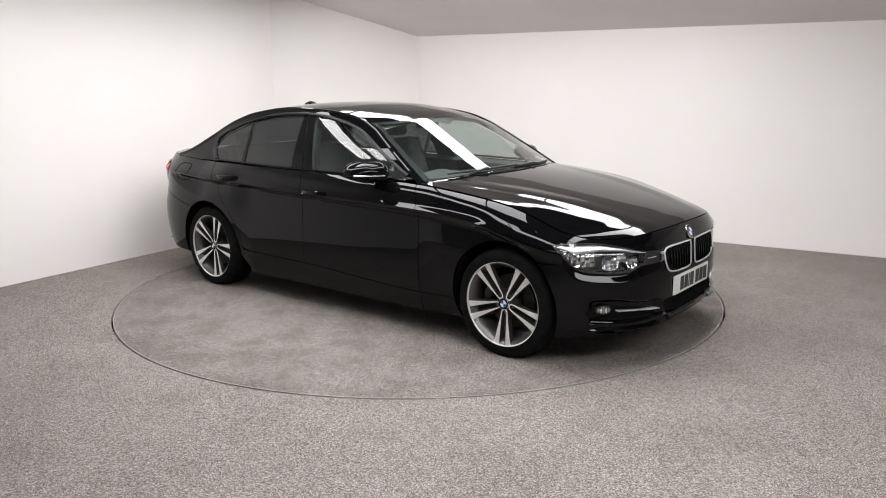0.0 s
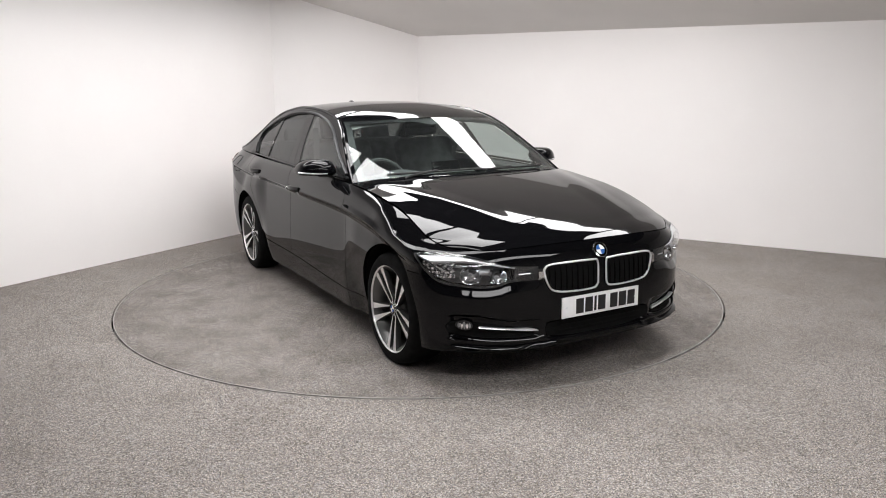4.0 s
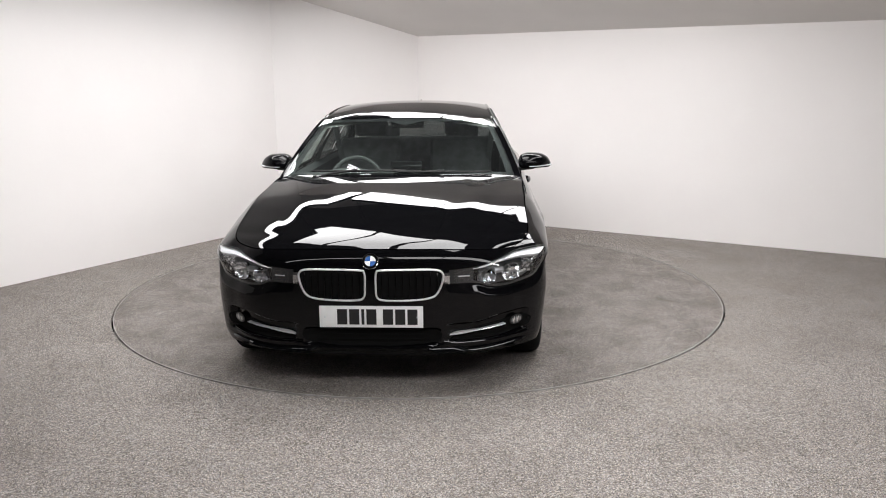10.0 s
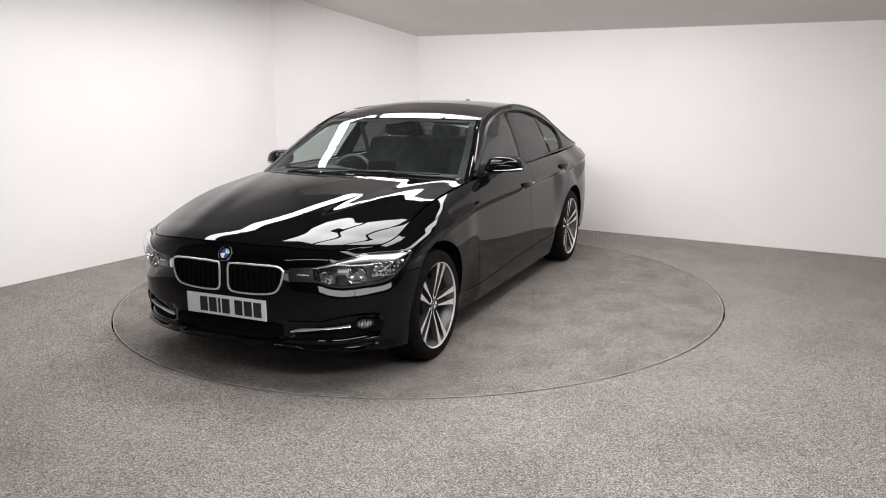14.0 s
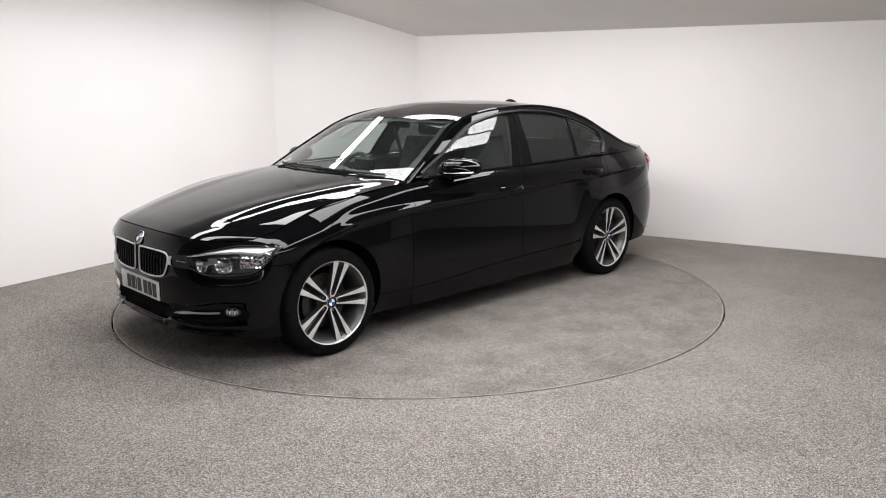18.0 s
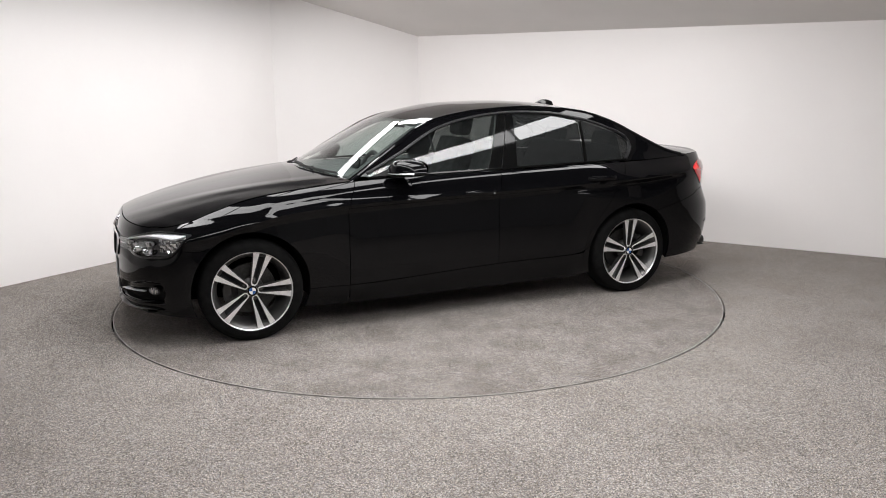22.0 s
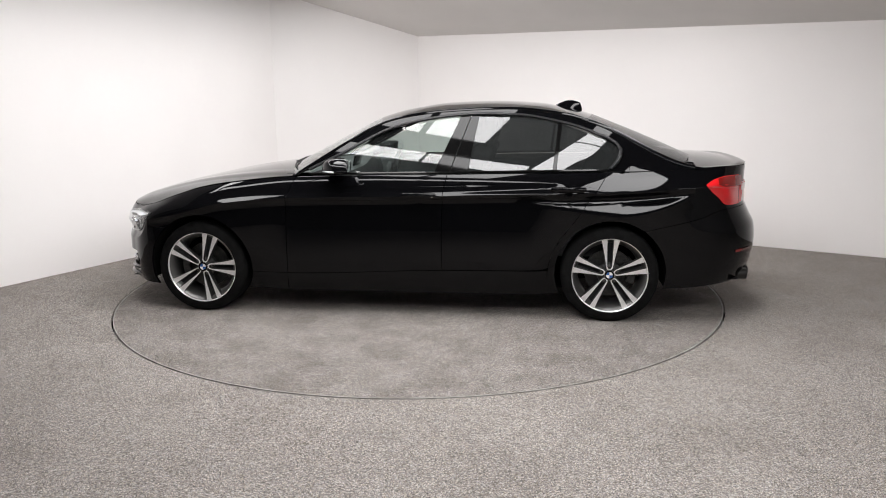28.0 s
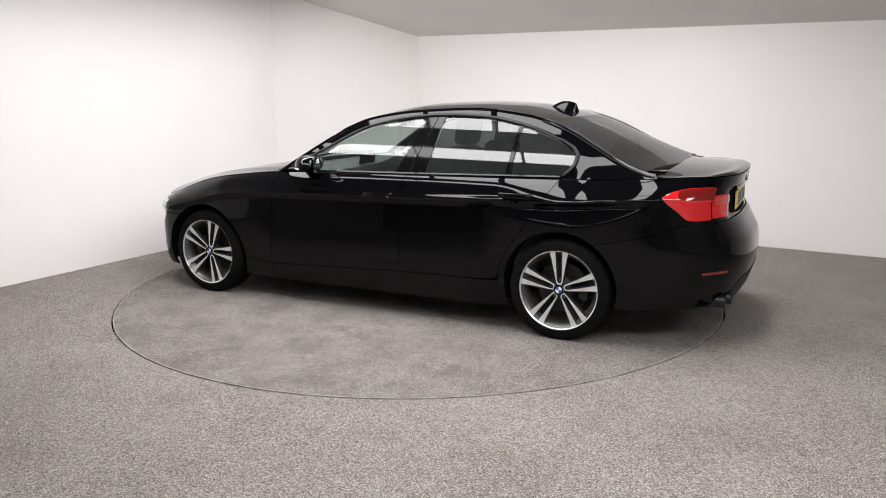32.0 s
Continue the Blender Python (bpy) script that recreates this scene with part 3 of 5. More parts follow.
def build_body(car):
    def add(name, kind, lower, both=True, label=""):
        cut, keep = panel(kind, lower)
        bm = sheet(cut, keep=keep, thick=0.018)
        if both:
            part(name, mirrored(bm), PAINT, car, label)
            part(name, bm, PAINT, car, label)
        else:
            other = mirrored(bm)
            whole = joined(bm, other)
            bmesh.ops.remove_doubles(whole, verts=whole.verts[:], dist=1e-4)
            part(name, whole, PAINT, car, label)

    # nose and tail are one piece from side to side, with their upper and lower rows together
    for name, kind in (("front_bumper", "nose"), ("rear_bumper", "tail")):
        rows = []
        for i, col in enumerate(stations(kind)):
            s = col(0.6)
            lo, hi = bottom(s), (belt(s) - 0.0022 if kind == "nose" else seam(s) - 0.0022)
            if kind == "tail":
                rows.append([body_point(s, lo + (hi - lo) * j / 34) for j in range(35)])
                continue
            # rows follow the lamp's edges, and the skin sinks behind its glass
            m0, m1 = lamp_low(min(s, across(2.135))) + 0.003, lamp_top(min(s, across(2.135))) - 0.002
            row = []
            for j in range(97):
                z = lo + (m0 - lo) * j / 70 if j <= 70 else (m0 + (m1 - m0) * (j - 70) / 14 if j <= 84 else m1 + (hi - m1) * (j - 84) / 12)
                row.append(skin(s, z, -0.085 if 70 < j < 84 and 1.79 < s < across(2.1) else 0.0))
            rows.append(row)
        half = sheet(rows)
        if kind == "tail":
            side, keep = panel("quarter", True, nz=34)
            half = joined(half, sheet(side, keep=lambda i, j: keep(i, j) and (side[i][j].x + side[i + 1][j].x) / 2 < -AXLE))
            bmesh.ops.remove_doubles(half, verts=half.verts[:], dist=1e-4)
            bmesh.ops.recalc_face_normals(half, faces=half.faces[:])
        whole = joined(half, mirrored(half.copy()))
        bmesh.ops.remove_doubles(whole, verts=whole.verts[:], dist=1e-4)
        flange(whole, 0.015)
        part(name, whole, PAINT, car)
    add("front_wing", "wing", False)
    add("front_door", "front_door", False)
    add("rear_door", "rear_door", False)
    add("rear_wing", "quarter", False)
    for kind, x, names in (("wing", AXLE, ("front_bumper_side", "sill_end")), ("quarter", -AXLE, ("sill_end",))):
        cut, keep = panel(kind, True)
        for k, name in enumerate(names):
            ahead = k == 0
            bm = sheet(cut, keep=lambda i, j: keep(i, j) and ((cut[i][j].x + cut[i + 1][j].x) / 2 > x) == ahead, thick=0.018)
            part(name, mirrored(bm), PAINT, car)
            part(name, bm, PAINT, car)
    rows = []
    for i in range(61):
        x = 0.78 - 1.77 * i / 60
        lo, hi = bottom(x), seam(x) - 0.003
        rows.append([body_point(x, lo + (hi - lo) * j / 8) for j in range(9)] )
    bm = sheet(rows, thick=0.02)
    part("sill", mirrored(bm), PAINT, car)
    part("sill", bm, PAINT, car)
    cut, keep = panel("tail", False)
    half = sheet(cut, keep=keep)
    whole = joined(half, mirrored(half.copy()))
    bmesh.ops.remove_doubles(whole, verts=whole.verts[:], dist=1e-4)
    flange(whole, 0.012)
    part("tail_panel", whole, PAINT, car)
    # dark structure behind the shut lines
    rows = []
    for s in np.linspace(2.1, -2.36, 90):
        rows.append([skin(s, bottom(s) + 0.02 + (belt(s) - bottom(s) - 0.03) * j / 12, -0.03) for j in range(13)])
    inner = sheet(rows, keep=lambda i, j: rows[i][j].x < 1.7 and not any(math.hypot(rows[a][b].x - x, rows[a][b].z - z) < r + 0.02 for x, z, r in ARCHES for a in (i, i + 1) for b in (j, j + 1)))
    part("inner_structure", joined(inner, mirrored(inner.copy())), DARK, car)
    rows = [[Vector((x, y, bottom(x) + 0.015)) for y in np.linspace(-0.72, 0.72, 7)] for x in np.linspace(2.0, -2.25, 24)]
    bm = sheet(rows, keep=lambda i, j: not (j in (0, 5) and any(abs(rows[i][j].x - x) < 0.42 for x, z, r in ARCHES)))
    part("underfloor", bm, DARK, car)
    for x, z, r in ARCHES:
        for side in (1, -1):
            rows = []
            for k in range(33):
                a = radians(-14 + 208 * k / 32)
                px = x + (r + 0.006) * math.cos(a)
                edge = body_point(station_of(px, 0.5), max(z + r * math.sin(a), 0.25)).y - 0.014
                rows.append([(px, side * y, z + (r + 0.006) * math.sin(a)) for y in (edge, edge - 0.08, 0.62, 0.5)])
            rows2 = [[(x + q * (r + 0.006) * math.cos(radians(-14 + 208 * k / 32)), side * 0.5, z + q * (r + 0.006) * math.sin(radians(-14 + 208 * k / 32))) for q in (1, 0.5, 0.02)] for k in range(33)]
            part("wheel_arch_liner", joined(sheet(rows), sheet(rows2)), DARK, car)


hood_line = spline([0.84, 1.1, 1.45, 1.7, 1.85, 1.95, 2.03, 2.092], [0.987, 0.957, 0.904, 0.857, 0.823, 0.795, 0.768, 0.739])


def coons(centre, side, back, front, nu, nv, crown, shape):
    """A panel between a middle line, a side edge, a back edge and a front edge."""
    rows = []
    for i in range(nu + 1):
        b = i / nu
        row = []
        for j in range(nv + 1):
            a = j / nv
            ax = a ** crown
            c, s, q, f = centre(b), side(b), back(a), front(a)
            c0, c1, s0, s1 = centre(0), centre(1), side(0), side(1)
            p = Vector(((1 - a) * c.x + a * s.x + (1 - b) * q.x + b * f.x - ((1 - a) * (1 - b) * c0.x + a * (1 - b) * s0.x + (1 - a) * b * c1.x + a * b * s1.x),
                        (1 - a) * c.y + a * s.y + (1 - b) * q.y + b * f.y - ((1 - a) * (1 - b) * c0.y + a * (1 - b) * s0.y + (1 - a) * b * c1.y + a * b * s1.y),
                        (1 - ax) * c.z + ax * s.z + (1 - b) * q.z + b * f.z - ((1 - ax) * (1 - b) * c0.z + ax * (1 - b) * s0.z + (1 - ax) * b * c1.z + ax * b * s1.z)))
            row.append(p + Vector((0, 0, shape(a, b))))
        rows.append(row)
    return rows


def both_sides(rows, thick):
    half = sheet(rows)
    whole = joined(half, mirrored(half.copy()))
    bmesh.ops.remove_doubles(whole, verts=whole.verts[:], dist=2e-4)
    flange(whole, thick)
    return whole


def build_hood(car):
    corner = 1.92
    e = lambda s: body_point(s, belt(s) + 0.002)
    y1 = e(corner).y
    centre = lambda b: Vector((0.84 + (e(NOSE).x - 0.84) * b, 0, hood_line(0.84 + (e(NOSE).x - 0.84) * b)))
    side = lambda b: e(0.735 + (corner - 0.735) * b)
    q1 = e(0.735)
    back = lambda a: Vector((0.84 + (q1.x - 0.84) * a ** 2, q1.y * a, hood_line(0.84) + (q1.z - hood_line(0.84)) * a ** 2.2))

    def front(a):
        return e(front_station(y1 * a / 1.0) if a < 1 else corner)

    def shape(a, b):
        # a soft crease runs from the foot of each pillar to the grille's outer end
        w = 0.84 - 0.36 * b
        rise = step(w - 0.2, w, a) if a < w else 1 - step(w, w + 0.16, a)
        return 0.0065 * rise * math.sin(math.pi * min(b * 0.9 + 0.08, 1)) ** 0.8
    part("hood", both_sides(coons(centre, side, back, front, 64, 60, 2.4, shape), 0.02), PAINT, car)


boot_line = spline([-1.96, -2.1, -2.25, -2.36], [1.052, 1.042, 1.035, 1.026])


def build_boot(car):
    e = lambda s: body_point(s, belt(s) + 0.002)
    corner = -2.3
    y1 = e(corner).y
    centre = lambda b: Vector((-1.96 + (e(TAIL).x + 1.96) * b, 0, boot_line(-1.96 - 0.4 * b) * (1 - b ** 4) + e(TAIL).z * b ** 4))
    side = lambda b: e(-1.72 + (corner + 1.72) * b)
    q1 = e(-1.72)
    back = lambda a: Vector((-1.96 + (q1.x + 1.96) * a ** 2, q1.y * a, 1.052 + (q1.z - 1.052) * a ** 2.5))
    front = lambda a: e(rear_station(y1 * a)) if a < 1 else e(corner)
    lip = lambda a, b: 0.016 * math.exp(-((b - 0.93) / 0.09) ** 2) * (1 - a ** 6)
    part("boot_lid", both_sides(coons(centre, side, back, front, 26, 26, 2.6, lip), 0.015), PAINT, car)


# ---- cabin ----
rail_rear = spline([0.95, 0.8, 0.7, 0.6, 0.5, 0.4, 0.3, 0.1, -0.1, -0.3, -0.7, -1.1, -1.3, -1.42, -1.5, -1.6, -1.7, -1.8, -1.9, -2.0],
                [0.94, 0.948, 0.962, 1.03, 1.1, 1.166, 1.22, 1.308, 1.35, 1.372, 1.388, 1.348, 1.29, 1.238, 1.196, 1.142, 1.09, 1.047, 1.02, 1.007])


def rail_z(x):
    """Height of the roof's side edge; beside the windscreen it lies evenly below the glass's middle."""
    w = step(0.0, 0.2, x)
    return rail_rear(x) if w == 0 else rail_rear(x) * (1 - w) + (mid_z(x) - 0.05 - 0.1167 * (x - 0.1)) * w


def rail_y(x):
    return side_point(x, rail_z(x)).y

roof_z = spline([0.235, 0.1, -0.05, -0.27, -0.6, -0.9, -1.15, -1.3], [1.318, 1.358, 1.388, 1.418, 1.428, 1.414, 1.372, 1.33])


def mid_z(x):
    """Height along the car's middle: a nearly flat windscreen, the roof, a gently curved rear window."""
    if x > 0.235:
        u = (x - 0.235) / 0.695
        return 1.318 - 0.352 * u + 0.012 * u * (1 - u)
    if x < -1.3:
        u = (-1.3 - x) / 0.75
        return 1.33 - 0.315 * u + 0.03 * u * (1 - u)
    return roof_z(x)

glass_top = spline([0.64, 0.4, 0.05, -0.2, -0.36, -0.55, -0.8, -1.05, -1.25, -1.46], [0.975, 1.09, 1.262, 1.318, 1.338, 1.347, 1.338, 1.296, 1.238, 1.12])


fair_x = np.linspace(-1.45, 0.95, 40)
fair_y = np.polyfit(fair_x, [plain_point(v, belt(v)).y for v in fair_x], 3)
fair_z = np.polyfit(fair_x, [belt(v) for v in fair_x], 3)


def side_point(x, z):
    """The cabin's side, which leans inwards above the belt."""
    b = plain_point(x, belt(x))
    if x > -1.45:
        w = step(-1.45, -1.2, x) * (1 - step(0.75, 0.95, x))
        b = b.lerp(Vector((x, float(np.polyval(fair_y, x)), float(np.polyval(fair_z, x)))), w)
    h = max(z - b.z, 0.0)
    y = b.y - 0.006 - 0.42 * h - 0.36 * h * h
    return Vector((x, fillet(x, z, y) if x < -1.25 else y, z))


def top_point(x, a):
    """The roof, windscreen or rear window, from the middle (0) to the rail (1)."""
    z1, zm = rail_z(x), mid_z(x)
    y1 = side_point(x, z1).y
    bow = 2.0 + 0.5 * step(0.1, -0.15, x)
    return Vector((x, y1 * a, z1 + (zm - z1) * (1 - abs(a) ** bow)))


screen_base = lambda a: 0.93 - 0.2 * a * a
screen_top = lambda a: 0.235 - 0.12 * a * a
rear_top = lambda a: -1.3 + 0.07 * a * a
rear_base = lambda a: -1.985 + 0.14 * a * a
glass_end = spline([0.98, 1.02, 1.08, 1.12, 1.18, 1.25, 1.29], [-1.36, -1.41, -1.45, -1.455, -1.4, -1.2, -1.06])


def build_cabin(car):
    edge = 0.95

    def band(f, g, a0, a1, nu, nv):
        return [[top_point(f(a0 + (a1 - a0) * j / nv) + (g(a0 + (a1 - a0) * j / nv) - f(a0 + (a1 - a0) * j / nv)) * i / nu, a0 + (a1 - a0) * j / nv) for j in range(nv + 1)] for i in range(nu + 1)]
    # roof skin with pillars' outer strips
    rows = band(screen_top, rear_top, -1, 1, 40, 36)
    bm = sheet(rows)
    flange(bm, 0.02)
    part("roof", bm, PAINT, car)
    for side in (1, -1):
        for f, g, name in ((screen_base, screen_top, "front_pillar"), (rear_top, rear_base, "rear_pillar")):
            part(name, sheet(band(f, g, edge * side, side, 24, 4)), PAINT, car)
    part("windscreen", sheet(band(screen_base, screen_top, -edge, edge, 24, 24)), WINDSHIELD, car, "clear laminated windscreen")
    base = lambda a: screen_base(a) - 0.045
    top_edge = lambda a: screen_top(a) + 0.034 + 0.05 * math.exp(-(a / 0.12) ** 2)
    lowered = lambda rows: sheet([[p - Vector((0.002, 0, 0.006)) for p in r] for r in rows])
    frit = joined(lowered(band(screen_base, base, -edge, edge, 2, 32)), lowered(band(top_edge, screen_top, -edge, edge, 2, 48)), *[lowered(band(base, top_edge, q * 0.885, q * edge, 24, 3)) for q in (1, -1)])
    part("windscreen_border", frit, INK, car, "black printed border of the windscreen")
    part("rear_window", sheet(band(rear_top, rear_base, -edge, edge, 24, 24)), TINTED, car, "dark tinted rear window")
    # side frame round the windows
    for side in (1, -1):
        def strip(x0, x1, low, high, n, m=3, lift=0.0):
            rows = []
            for i in range(n + 1):
                x = x0 + (x1 - x0) * i / n
                lo, hi = low(x), high(x)
                rows.append([side_point(x, lo + (hi - lo) * j / m) + Vector((0, lift, 0)) for j in range(m + 1)])
            for r in rows:
                for p in r:
                    p.y *= side
            return sheet(rows)
        top = lambda x: max(min(glass_top(x), rail_z(x)), belt(x) + 0.012) if x > -1.46 else glass_top(-1.46)
        part("roof_rail", strip(0.72, -1.455, top, lambda x: rail_z(x), 70, 4), PAINT, car)
        # pillar behind the rear door window
        rows = []
        for j in range(41):
            t = j / 40
            row = []
            for i in range(31):
                z = belt(-1.4) + (1.12 - belt(-1.4)) * t
                x0, x1 = glass_end(z), -1.98
                x = x0 + (x1 - x0) * i / 30
                zz = belt(x) + (min(rail_z(x), glass_top(-1.46) + max(0, rail_z(x) - rail_z(-1.46)) * 0) - belt(x)) * t if i else z
                zz = belt(x) + (rail_z(x) - belt(x)) * t * ((1 - i / 30) * (1.12 - belt(-1.4)) / (rail_z(-1.455) - belt(-1.4)) + i / 30)
                p = side_point(x, zz)
                row.append((p.x, p.y * side, p.z))
            rows.append(row)
        part("rear_quarter", sheet(rows), PAINT, car)
        rows = []
        for i in range(13):
            x = -1.455 - (1.98 - 1.455) * i / 12
            k = (1 - i / 12) * (1.12 - belt(-1.4)) / (rail_z(-1.455) - belt(-1.4)) + i / 12
            z0 = belt(x) + (rail_z(x) - belt(x)) * k
            rows.append([(x, side_point(x, z0 + (rail_z(x) - z0) * j / 3).y * side, z0 + (rail_z(x) - z0) * j / 3) for j in range(4)])
        part("rear_quarter", sheet(rows), PAINT, car)
        # glass panes: columns between leaning lines
        lines = {"fr": lambda z: -0.235 - 0.165 * (z - 0.97) / 0.36, "sp0": lambda z: -0.335 - 0.13 * (z - 0.97) / 0.36, "rf": lambda z: -0.46 - 0.062 * (z - 0.97) / 0.36,
                 "dv0": lambda z: -1.015 - 0.035 * (z - 0.98) / 0.3, "dv1": lambda z: -1.04 - 0.035 * (z - 0.98) / 0.3}

        def pane(xa, xb, n=20, m=14, inward=0.006, mat=None, name="window", label=""):
            rows = []
            for i in range(n + 1):
                row = []
                for j in range(m + 1):
                    u = i / n
                    x = (xa(1.1) + (xb(1.1) - xa(1.1)) * u)
                    for _ in range(4):
                        lo, hi = belt(x) + 0.016, max(top(x), belt(x) + 0.02)
                        z = lo + (hi - lo) * j / m
                        x = xa(z) + (xb(z) - xa(z)) * u
                    p = side_point(x, z)
                    row.append((p.x, (p.y - inward) * side, p.z))
                rows.append(row)
            return part(name, sheet(rows), mat, car, label)
        pane(lambda z: 0.61 - max(0, z - 0.975) * 1.9, lines["fr"], mat=WINDSHIELD, name="front_door_window", label="clear door glass")
        pane(lines["fr"], lines["sp0"], 4, 8, 0.0, GLOSS, "door_pillar_cover", "gloss black pillar cover")
        pane(lambda z: lines["sp0"](z) - 0.006, lines["rf"], 4, 8, 0.0, GLOSS, "door_pillar_cover", "gloss black pillar cover")
        pane(lines["rf"], lines["dv0"], mat=TINTED, name="rear_door_window", label="dark privacy glass")
        pane(lines["dv0"], lines["dv1"], 2, 8, -0.003, GLOSS, "window_bar", "gloss black window bar")
        pane(lines["dv1"], lambda z: glass_end(z), mat=TINTED, name="quarter_window", label="dark privacy glass")
        # trim along the belt and round the top of the windows
        path = [side_point(x, belt(x) + 0.01) + Vector((0, 0.006, 0)) for x in np.linspace(0.62, -1.37, 50)]
        part("belt_trim", tube([(p.x, p.y * side, p.z) for p in path], 0.009, 6), GLOSS, car, "gloss black window trim")
        path = [top_point(x, 1.0) + Vector((0, -0.013, -0.014)) for x in np.linspace(-1.2, -1.92, 30)]
        part("rear_pillar_edge", tube([(p.x, p.y * side, p.z) for p in path], 0.024, 14), PAINT, car)
        path = [top_point(x, 1.0) + Vector((0, -0.004, -0.005)) for x in np.linspace(0.76, -1.25, 76)]
        part("pillar_edge", tube([(p.x, p.y * side, p.z) for p in path], 0.013, 10), PAINT, car)
        path = [side_point(x, top(x) + 0.004) for x in np.linspace(0.62, -1.3, 60)] + [side_point(glass_end(z), z) for z in (1.2, 1.16, 1.12, 1.08, 1.04, 1.0)]
        part("window_trim", tube([(p.x, (p.y + 0.002) * side, p.z) for p in path], 0.015, 8, 0.7), SATIN, car, "satin black window trim")


def build_wheel(parent, x, side):
    y = side * (0.864 if x > 0 else 0.868)
    turn = (18.0 if side > 0 else 36.0) if x > 0 else (0.0 if side > 0 else 22.0)
    w = new("wheel")
    w.parent = parent
    w.matrix_basis = pose(x, y, HUB_Z, 0, 0, 0 if side > 0 else 180)
    tagged(w, "five double-spoke alloy wheel with low-profile tyre")
    # y runs outwards from the hub's face
    part("tyre", lathe([(0.24, 0.008), (0.246, 0.018), (0.25, 0.021), (0.275, 0.021), (0.3, 0.015), (0.314, 0.0), (0.319, -0.02), (0.32, -0.08), (0.319, -0.15), (0.308, -0.19), (0.27, -0.2), (0.232, -0.19)], 72), RUBBER, w, "black low-profile tyre")
    part("rim", lathe([(0.239, 0.006), (0.241, 0.015), (0.2465, 0.019), (0.249, 0.014), (0.248, 0.004)], 72), SILVER, w, "machined silver rim edge")
    part("barrel", lathe([(0.24, 0.01), (0.232, 0.002), (0.22, -0.014), (0.206, -0.05), (0.2, -0.12), (0.21, -0.19)], 72), BARREL, w, "grey alloy rim barrel")
    hub = lathe([(0.02, -0.012), (0.034, -0.012), (0.04, -0.02), (0.05, -0.036), (0.075, -0.045), (0.08, -0.07)], 40)
    part("hub", hub, GUNMETAL, w)
    sections = ((0.052, 0.0178, 0.0095, -0.012, 0.034), (0.08, 0.0212, 0.0128, -0.008, 0.034), (0.12, 0.0256, 0.0185, -0.003, 0.032), (0.17, 0.0312, 0.0265, 0.002, 0.03), (0.205, 0.0356, 0.033, 0.006, 0.028), (0.226, 0.0388, 0.0385, 0.008, 0.028), (0.24, 0.042, 0.045, 0.009, 0.03))
    for k in range(5):
        a0 = radians(90 + turn + 72 * k)
        along, t = Vector((math.cos(a0), 0, math.sin(a0))), Vector((-math.sin(a0), 0, math.cos(a0)))
        for leg in (-1, 1):
            rows = []
            for r, off, wid, yy, dep in sections:
                o, i = (off + wid * 0.5) * leg, (off - wid * 0.5) * leg
                place = lambda m, y: along * r + t * m + Vector((0, y, 0))
                ch = 0.0022 * leg
                rows.append([place(o + ch, yy - dep), place(o + ch * 0.4, yy - 0.006), place(o - ch * 0.6, yy), place((o + i) / 2, yy + 0.0006), place(i + ch * 0.6, yy), place(i - ch * 0.2, yy - 0.006), place(i - ch * 0.6, yy - dep)])
            bm = sheet(rows)
            for f in bm.faces:
                f.material_index = 0 if abs(f.normal.y) > 0.75 else 1
            part("spoke", bm, (SILVER, GUNMETAL), w, angle=0.5)
        # the two legs meet round the bolt in a half ring
        rows = []
        for j in range(13):
            a = math.pi * j / 12
            ring = lambda q, y: along * (0.052 - q * math.sin(a)) + t * (q * math.cos(a)) + Vector((0, y, 0))
            rows.append([ring(0.0242, -0.046), ring(0.0228, -0.018), ring(0.0212, -0.012), ring(0.0128, -0.012), ring(0.0114, -0.018), ring(0.011, -0.046)])
        bm = sheet(rows)
        for f in bm.faces:
            f.material_index = 0 if abs(f.normal.y) > 0.75 else 1
        part("spoke_bridge", bm, (SILVER, GUNMETAL), w, angle=0.5)
        # sunken web between the two legs
        bm = sheet([[along * r + t * (m * (off - wid * 0.5)) + Vector((0, yy - 0.031 - 0.012 * (1 - abs(m)), 0)) for m in (-1, 0, 1)] for r, off, wid, yy, dep in sections])
        part("spoke_web", bm, LAMP_BLACK, w)
        part("wheel_bolt", lathe([(0.001, -0.018), (0.007, -0.018), (0.0085, -0.022), (0.0085, -0.05)], 8), STEEL, w, at=pose(0.056 * math.cos(a0), 0, 0.056 * math.sin(a0)))
    part("brake_disc", lathe([(0.07, -0.085), (0.075, -0.085), (0.158, -0.085), (0.158, -0.11), (0.07, -0.11)], 48), BRAKE, w, "dark steel brake disc")
    bm = bmesh.new()
    for a in range(6):
        t = radians(-32 + 10 * a + (180 if x < 0 else 0))
        box(bm, (0.05, 0.09, 0.032), (0.145 * math.cos(t), -0.095, 0.145 * math.sin(t)), (0, -math.degrees(t), 0), 0.006)
    part("brake_caliper", bm, GUNMETAL, w, "dark grey brake caliper")
    badge(w, 0.033, pose(0, -0.004, 0, -90, 0, 0), "hub_badge", one=True)


